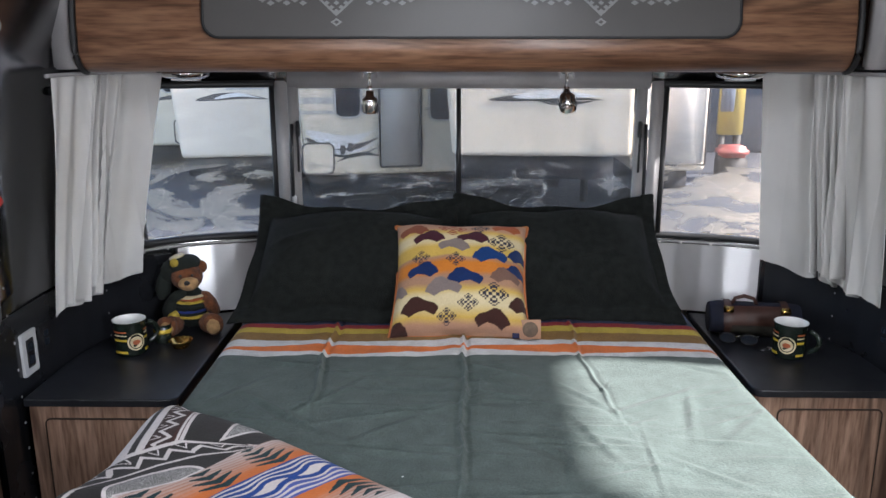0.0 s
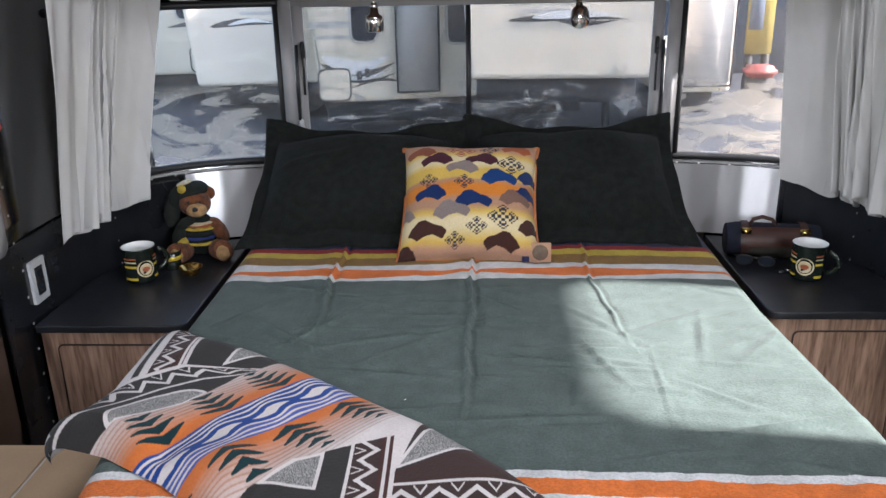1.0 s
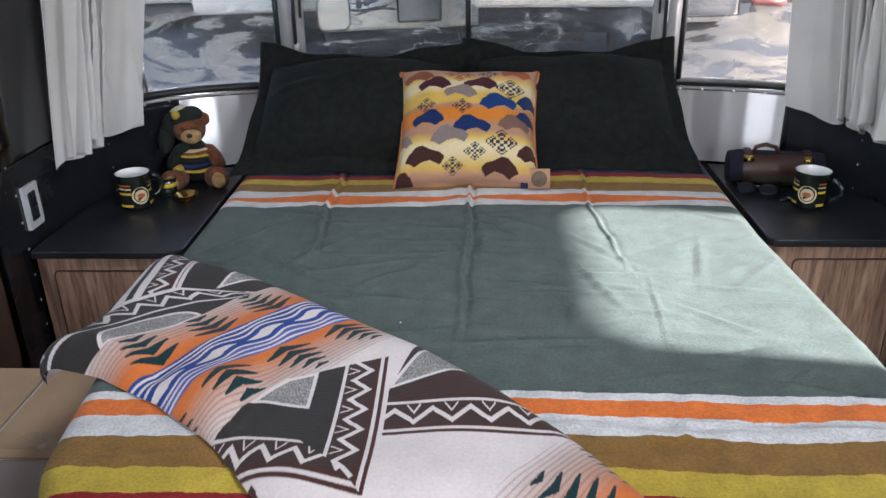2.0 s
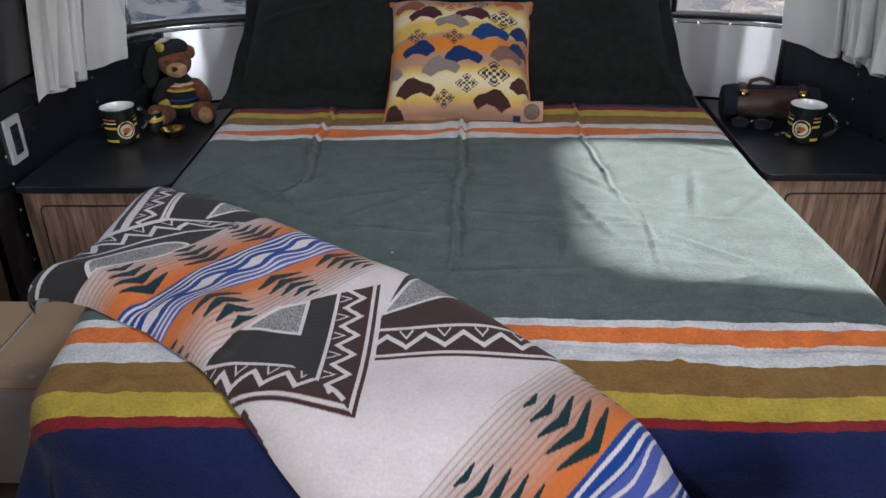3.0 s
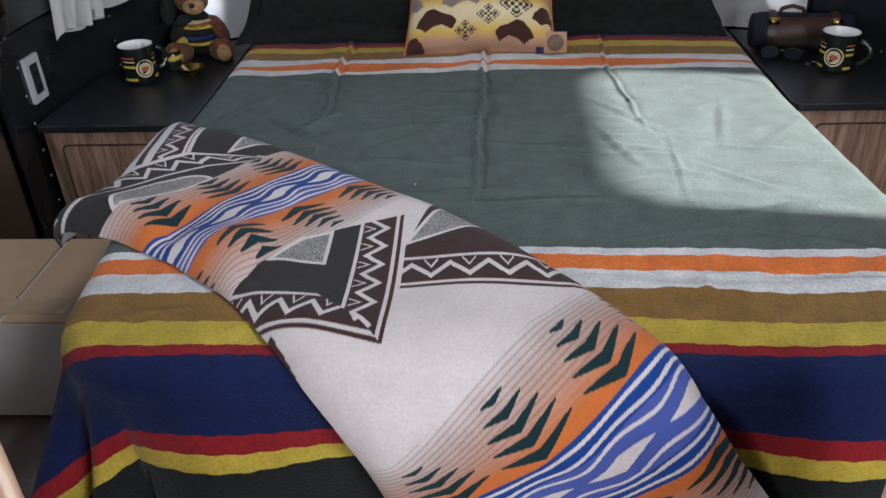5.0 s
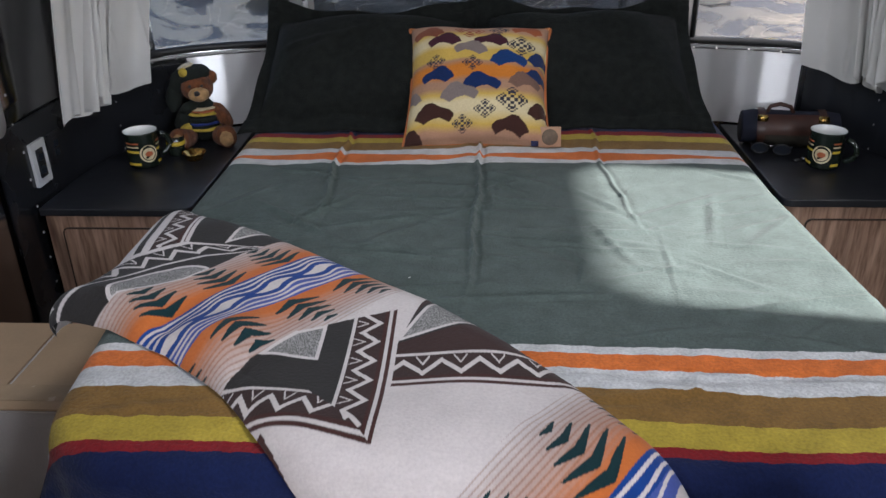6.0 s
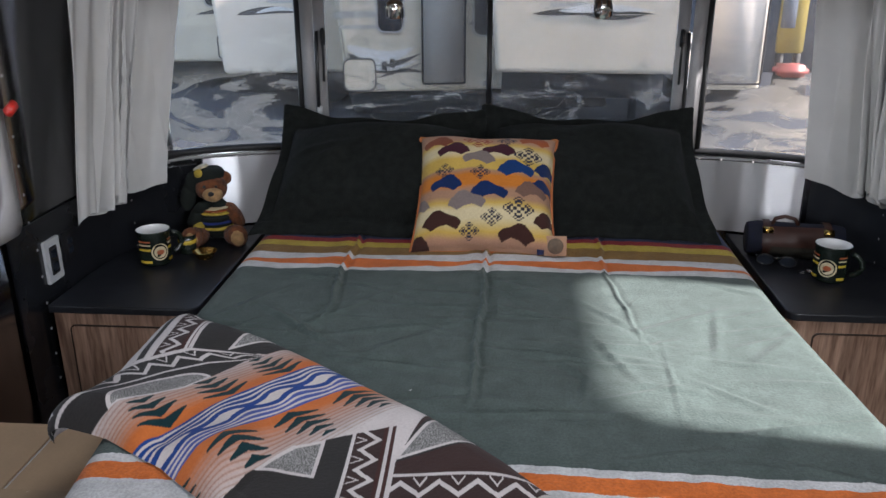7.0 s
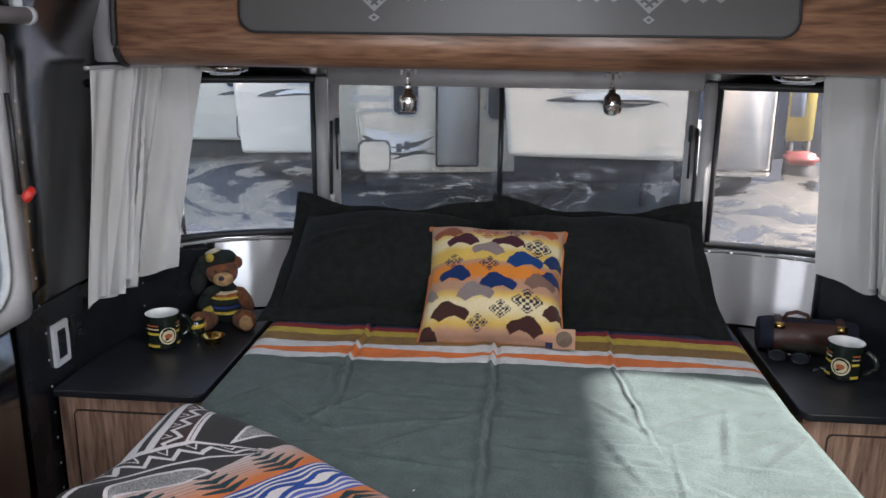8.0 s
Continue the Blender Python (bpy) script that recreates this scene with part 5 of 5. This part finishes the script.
wall_x = lambda y, z: side(y, z, 0.0105)
socket(-wall_x(2.19, 0.58), 2.190, 0.578, 0.074, 0.118, GREYPL, "grey socket plate with black outlets on the dark wall", -1)
socket(-wall_x(2.28, 0.58), 2.277, 0.590, 0.060, 0.085, BLACKPL, "black socket on the dark wall", -1)
socket(wall_x(2.36, 0.58), 2.36, 0.575, 0.060, 0.085, BLACKPL, "black socket on the dark wall", 1)

bm = bmesh.new()
for sx in (-1, 1):
    for y in (2.135, 2.6):
        for k in range(16):
            z = 0.1 + 0.075 * k
            r = lathe([(0.0005, 0), (0.0042, 0), (0.0036, 0.0016), (0.0005, 0.0024)], 8)
            bmesh.ops.transform(r, matrix=pose(sx * side(y, z, 0.0095 if z < 0.7 else -0.0005), y, z, 0, -sx * 90, 0), verts=r.verts)
            joined(bm, r)
for x, y, z in curve_points(0.722, 0.030, -1.05, 1.05)[::7]:
    r = lathe([(0.0005, 0), (0.0042, 0), (0.0036, 0.0016), (0.0005, 0.0024)], 8)
    bmesh.ops.transform(r, matrix=pose(x, y + 0.004, z, 90), verts=r.verts)
    joined(bm, r)
tagged(part("rivets", bm, ALU, None, "rows of small aluminium rivets on the shell"), "", "rivets", "", "stuff")


# ---- beside the foot of the bed ----
crate = thing("cardboard_box", "closed brown cardboard box with clear tape beside the bed", "box", at=(-0.915, 1.525, 0.165))
part("carton", box(0, 0, 0, 0.40, 0.30, 0.228, 0.003), CARDPALE, crate, "pale carton sides", False)
for sx in (-1, 1):
    part("flap", box(sx * 0.1015 + 0.02 - 0.02, 0, 0.229, 0.197, 0.302, 0.004, 0.0015), CARD, crate, "brown cardboard flap", False)
part("tape", box(0.03, -0.10, 0.2335, 0.3, 0.05, 0.0006, 0), TAPE, crate, "clear packing tape", False)
step = thing("storage_step", "low dark wooden storage step beside the bed", "step", at=(-0.92, 1.45, 0))
part("body", box(0, 0, 0, 0.48, 0.72, 0.15, 0.006), DARKWOOD, step)
part("tread", box(0, 0, 0.15, 0.49, 0.73, 0.014, 0.004), DARKWOOD, step)
for sx, x0, x1, lb in ((-1, -1.185, -0.517, "low walnut cabinet with pale wooden edge by the aisle"), (1, 0.389, 0.50, "low walnut cabinet with pale wooden edge by the aisle")):
    cb = thing("low_cabinet", lb, "cabinet", "low cabinets")
    part("body", box((x0 + x1) / 2 + sx * 0.011, 0.63, 0, x1 - x0 - 0.024, 0.33, 0.70, 0.003), WOODV, cb)
    e = x0 if sx > 0 else x1
    part("edge_strip", box(e + sx * 0.010, 0.79, 0, 0.022, 0.02, 0.72, 0.004), PALEWOOD, cb, "pale wooden edge strip")
    part("top", box((x0 + x1) / 2 + sx * 0.012, 0.628, 0.70, x1 - x0 - 0.026, 0.34, 0.02, 0.004), TOP, cb)


# ---- outside ----
GZ = -0.60
bm = bmesh.new()
bmesh.ops.create_grid(bm, x_segments=2, y_segments=2, size=600)
bmesh.ops.translate(bm, vec=(0, 0, GZ), verts=bm.verts)
tagged(part("ground", bm, GROUND, None, "grey gravel of a trailer sales lot", False), "", "ground", "", "structure")


def swoosh(L, h, z, x0, bend, n=24):
    """A tapering curved stripe in the plane of a trailer's side: outline points (u, v)."""
    up = [(x0 + L * i / n, z + bend * math.sin(math.pi * i / n) + h * math.sin(math.pi * (i / n) ** 0.7) / 2) for i in range(n + 1)]
    lo = [(x0 + L * i / n, z + bend * math.sin(math.pi * i / n) - h * math.sin(math.pi * (i / n) ** 0.7) / 2) for i in range(n + 1)]
    return up + lo[1:-1][::-1]


def travel_trailer(x, y, turn, length, body, height, label, z0=0.62, slide=None, win=(), hatch=None, flow=(), bars=None):
    """A parked travel trailer; its lit side faces -y before it is turned, its rounded nose is at -x."""
    t = thing("travel_trailer", label, "trailer", "parked trailers", at=(x, y, GZ, 0, 0, turn))
    prof = [(0.10, z0), (length, z0), (length, z0 + height)]
    for i in range(13):
        a = radians(90 + 90 * i / 12)
        prof.append((0.75 + 0.75 * math.cos(a), z0 + height * 0.45 + height * 0.55 * math.sin(a)))
    bm = slab(prof, 2.3, lambda u, v, d: (u, d, v))
    b = part("body", bm, body, t, "", False)
    bv = b.modifiers.new("edge", "BEVEL")
    bv.width, bv.segments, bv.limit_method = 0.05, 3, "ANGLE"
    part("corner_trim", tube([(u, -0.005, v) for u, v in prof[3:]], 0.018, 8), GEL_C, t, "grey corner trim")
    part("underframe", box(length / 2, 1.15, z0 - 0.27, length - 0.3, 1.9, 0.28, 0.02), UNDER, t)
    for u in (0.4, length - 0.25):
        part("jack", box(u, 1.9, 0, 0.09, 0.09, z0 - 0.2, 0.01), UNDER, t, "dark corner jack")
    for k in (-0.42, 0.42) if length > 2.5 else ():
        for yy in (0.75, 1.6):
            bm = lathe([(0.05, -0.1), (0.3, -0.1), (0.33, -0.06), (0.33, 0.06), (0.3, 0.1), (0.05, 0.1)], 28)
            bmesh.ops.transform(bm, matrix=pose(length * 0.55 + k, yy, 0.33, 90), verts=bm.verts)
            w = part("wheel", bm, TYRE, t)
            bm = lathe([(0.02, 0), (0.19, 0.0), (0.19, 0.03), (0.02, 0.03)], 20)
            bmesh.ops.transform(bm, matrix=pose(length * 0.55 + k, yy - 0.1, 0.33, 90), verts=bm.verts)
            part("rim", bm, UNDER, w)
    face = lambda k: (lambda u, v, d: (u, -k - d, v))
    for u, v, w, h in win:
        ring = [(a + u, c + v) for a, c in rounded_rect(w, h, 0.08)]
        wd = part("window", slab(ring, 0.012, face(0.004)), DARKGLASS, t, "dark tinted window", False)
        part("window_frame", frame_ring(ring, [(a + u, c + v) for a, c in rounded_rect(w + 0.05, h + 0.05, 0.1)], 0.02, face(0.003)), GEL_C, wd)
    if hatch:
        u, v, w, h = hatch
        ring = [(a + u, c + v) for a, c in rounded_rect(w, h, 0.07)]
        hd = part("hatch_door", slab(ring, 0.015, face(0.004)), body, t, "storage hatch door", False)
        part("hatch_edge", frame_ring(ring, [(a + u, c + v) for a, c in rounded_rect(w + 0.035, h + 0.035, 0.08)], 0.022, face(0.003)), SWOOSH, hd)
        for du in (0.11, 0.20):
            part("socket_cover", slab([(a + u + w / 2 + du, c + v + 0.06 + du * 0.3) for a, c in rounded_rect(0.06, 0.10, 0.015)], 0.02, face(0.004)), SWOOSH, t, "", False)
    for L, h, z, x0, bend, dark in flow:
        part("graphic_stripe", slab(swoosh(L, h, z, x0, bend), 0.004, face(0.004 if dark else 0.009)), SWOOSH if dark else SWOOSHW, t, "curved vinyl stripe", False)
    if bars:
        u, v = bars
        for k in range(2):
            part("lettering_bar", slab([(a + u, c + v - k * 0.13) for a, c in rounded_rect(0.6 - 0.12 * k, 0.07 - 0.03 * k, 0.01)], 0.003, face(0.004)), GEL_C, t, "faded lettering bar", False)
    if slide:
        u, v, w, h, dp = slide
        s = part("slide_out", box(u, -dp / 2, v, w, dp, h, 0.03), GEL_C, t, "grey slide-out room")
        part("slide_trim", frame_ring([(a + u, c + v + h / 2) for a, c in rounded_rect(w - 0.02, h - 0.02, 0.02)], [(a + u, c + v + h / 2) for a, c in rounded_rect(w + 0.02, h + 0.02, 0.03)], 0.02, lambda a, c, d: (a, -dp - d, c)), UNDER, s)
    return t


travel_trailer(-1.77, 9.2, 13, 3.3, GEL_A, 2.45, "beige travel trailer with dark swoosh graphics and a grey slide-out", 0.5, (1.13, 0.6, 0.47, 1.9, 0.12), ((0.56, 1.36, 0.27, 0.40), (1.66, 1.36, 0.34, 0.5)),
               (0.21, 0.70, 0.33, 0.33), ((0.84, 0.10, 0.93, 0.07, -0.13, True), (0.80, 0.16, 1.01, 0.07, -0.13, False), (0.82, 0.05, 0.88, 0.10, -0.12, False), (0.80, 0.035, 0.83, 0.14, -0.11, True), (0.62, 0.04, 0.66, 0.42, 0.08, True), (0.5, 0.06, 1.22, 1.42, 0.05, True)), (0.25, 1.34))
travel_trailer(-3.66, 10.6, 11, 3.36, GEL_B, 2.5, "off-white travel trailer with a grey swoosh", 0.5, None, (), None, ((0.95, 0.09, 1.24, 0.32, 0.05, True), (0.6, 0.05, 1.255, 0.55, 0.05, False)), (0.95, 1.52))
travel_trailer(-8.6, 12.2, 7, 6.2, GEL_A, 2.5, "beige travel trailer parked behind the others", 0.4, None, ((4.34, 1.5, 0.36, 0.55),), (4.5, 0.62, 0.4, 0.35), ((1.6, 0.08, 1.1, 4.0, 0.08, True),), None)
c = travel_trailer(-0.16, 8.55, -2.5, 1.93, GEL_B, 2.5, "off-white travel trailer with a grey swoosh on its cap", 0.83, None, (), None, ((1.2, 0.07, 1.40, 0.45, 0.03, True), (0.95, 0.08, 1.43, 0.70, 0.03, False), (0.6, 0.05, 1.40, 0.95, -0.03, True)), (0.85, 1.62))
part("oval_emblem", frame_ring([(1.60 + 0.045 * math.cos(i * 0.3927), 0.95 + 0.03 * math.sin(i * 0.3927)) for i in range(16)], [(1.60 + 0.062 * math.cos(i * 0.3927), 0.95 + 0.045 * math.sin(i * 0.3927)) for i in range(16)], 0.01, lambda u, v, d: (u, -0.004 - d, v)), GEL_C, c, "small grey oval emblem")
travel_trailer(1.95, 9.8, 0, 0.98, GEL_A, 2.45, "beige travel trailer with a wide grey slide-out", 0.48, (0.63, 0.57, 0.62, 1.95, 0.1), ((0.17, 1.42, 0.16, 0.6),), None, ((0.45, 0.1, 1.0, 0.1, -0.08, True), (0.35, 0.06, 1.06, 0.12, -0.06, False)), None)
post = thing("yellow_sign_post", "tall yellow sign panel standing beyond the trailers", "sign", at=(4.12, 12.6, GZ))
part("panel", box(0, 0, 0.6, 0.37, 0.12, 2.9, 0.02), YELLOW, post)
part("leg", box(-0.12, 0, 0, 0.1, 0.1, 0.6, 0.01), UNDER, post)
part("leg", box(0.12, 0, 0, 0.1, 0.1, 0.6, 0.01), UNDER, post)
part("blue_panel", box(-0.085, -0.08, 0.95, 0.2, 0.04, 0.9, 0.01), BLUEGREY, post, "blue-grey lower panel")
red = thing("red_equipment_case", "low dark equipment case with a red lid", "case", at=(3.98, 12.0, GZ))
part("case_body", box(0, 0, 0, 0.38, 0.38, 0.35, 0.03), UNDER, red)
part("case_lid", box(0, 0, 0.35, 0.40, 0.40, 0.16, 0.05), REDPAINT, red, "faded red lid")
barn = thing("service_building", "dark blue-grey service building far behind the lot", "building", at=(8.5, 17.5, GZ))
part("wall", box(0, 0, 0, 12.0, 5.0, 4.5, 0.05), BLUEGREY, barn)
part("roof", box(0, 0, 4.5, 12.4, 5.4, 0.25, 0.05), UNDER, barn)
for k in range(4):
    wd = part("window", box(-4.5 + 2.4 * k, -2.53, 1.4, 1.2, 0.05, 1.3, 0.02), DARKGLASS, barn, "dark window")
    part("frame", frame_ring(rounded_rect(1.2, 1.3, 0.03), rounded_rect(1.36, 1.46, 0.04), 0.06, lambda u, v, d, k=k: (-4.5 + 2.4 * k + u, -2.5 - d, 2.05 + v)), GREYPL, wd)
hall = thing("sales_hall", "long pale sales hall behind the parked trailers", "building", at=(-5, 22, GZ))
part("wall", box(0, 0, 0, 26, 6, 4.6, 0.05), GEL_C, hall)
part("roof", box(0, 0, 4.6, 26.6, 6.6, 0.3, 0.05), UNDER, hall)
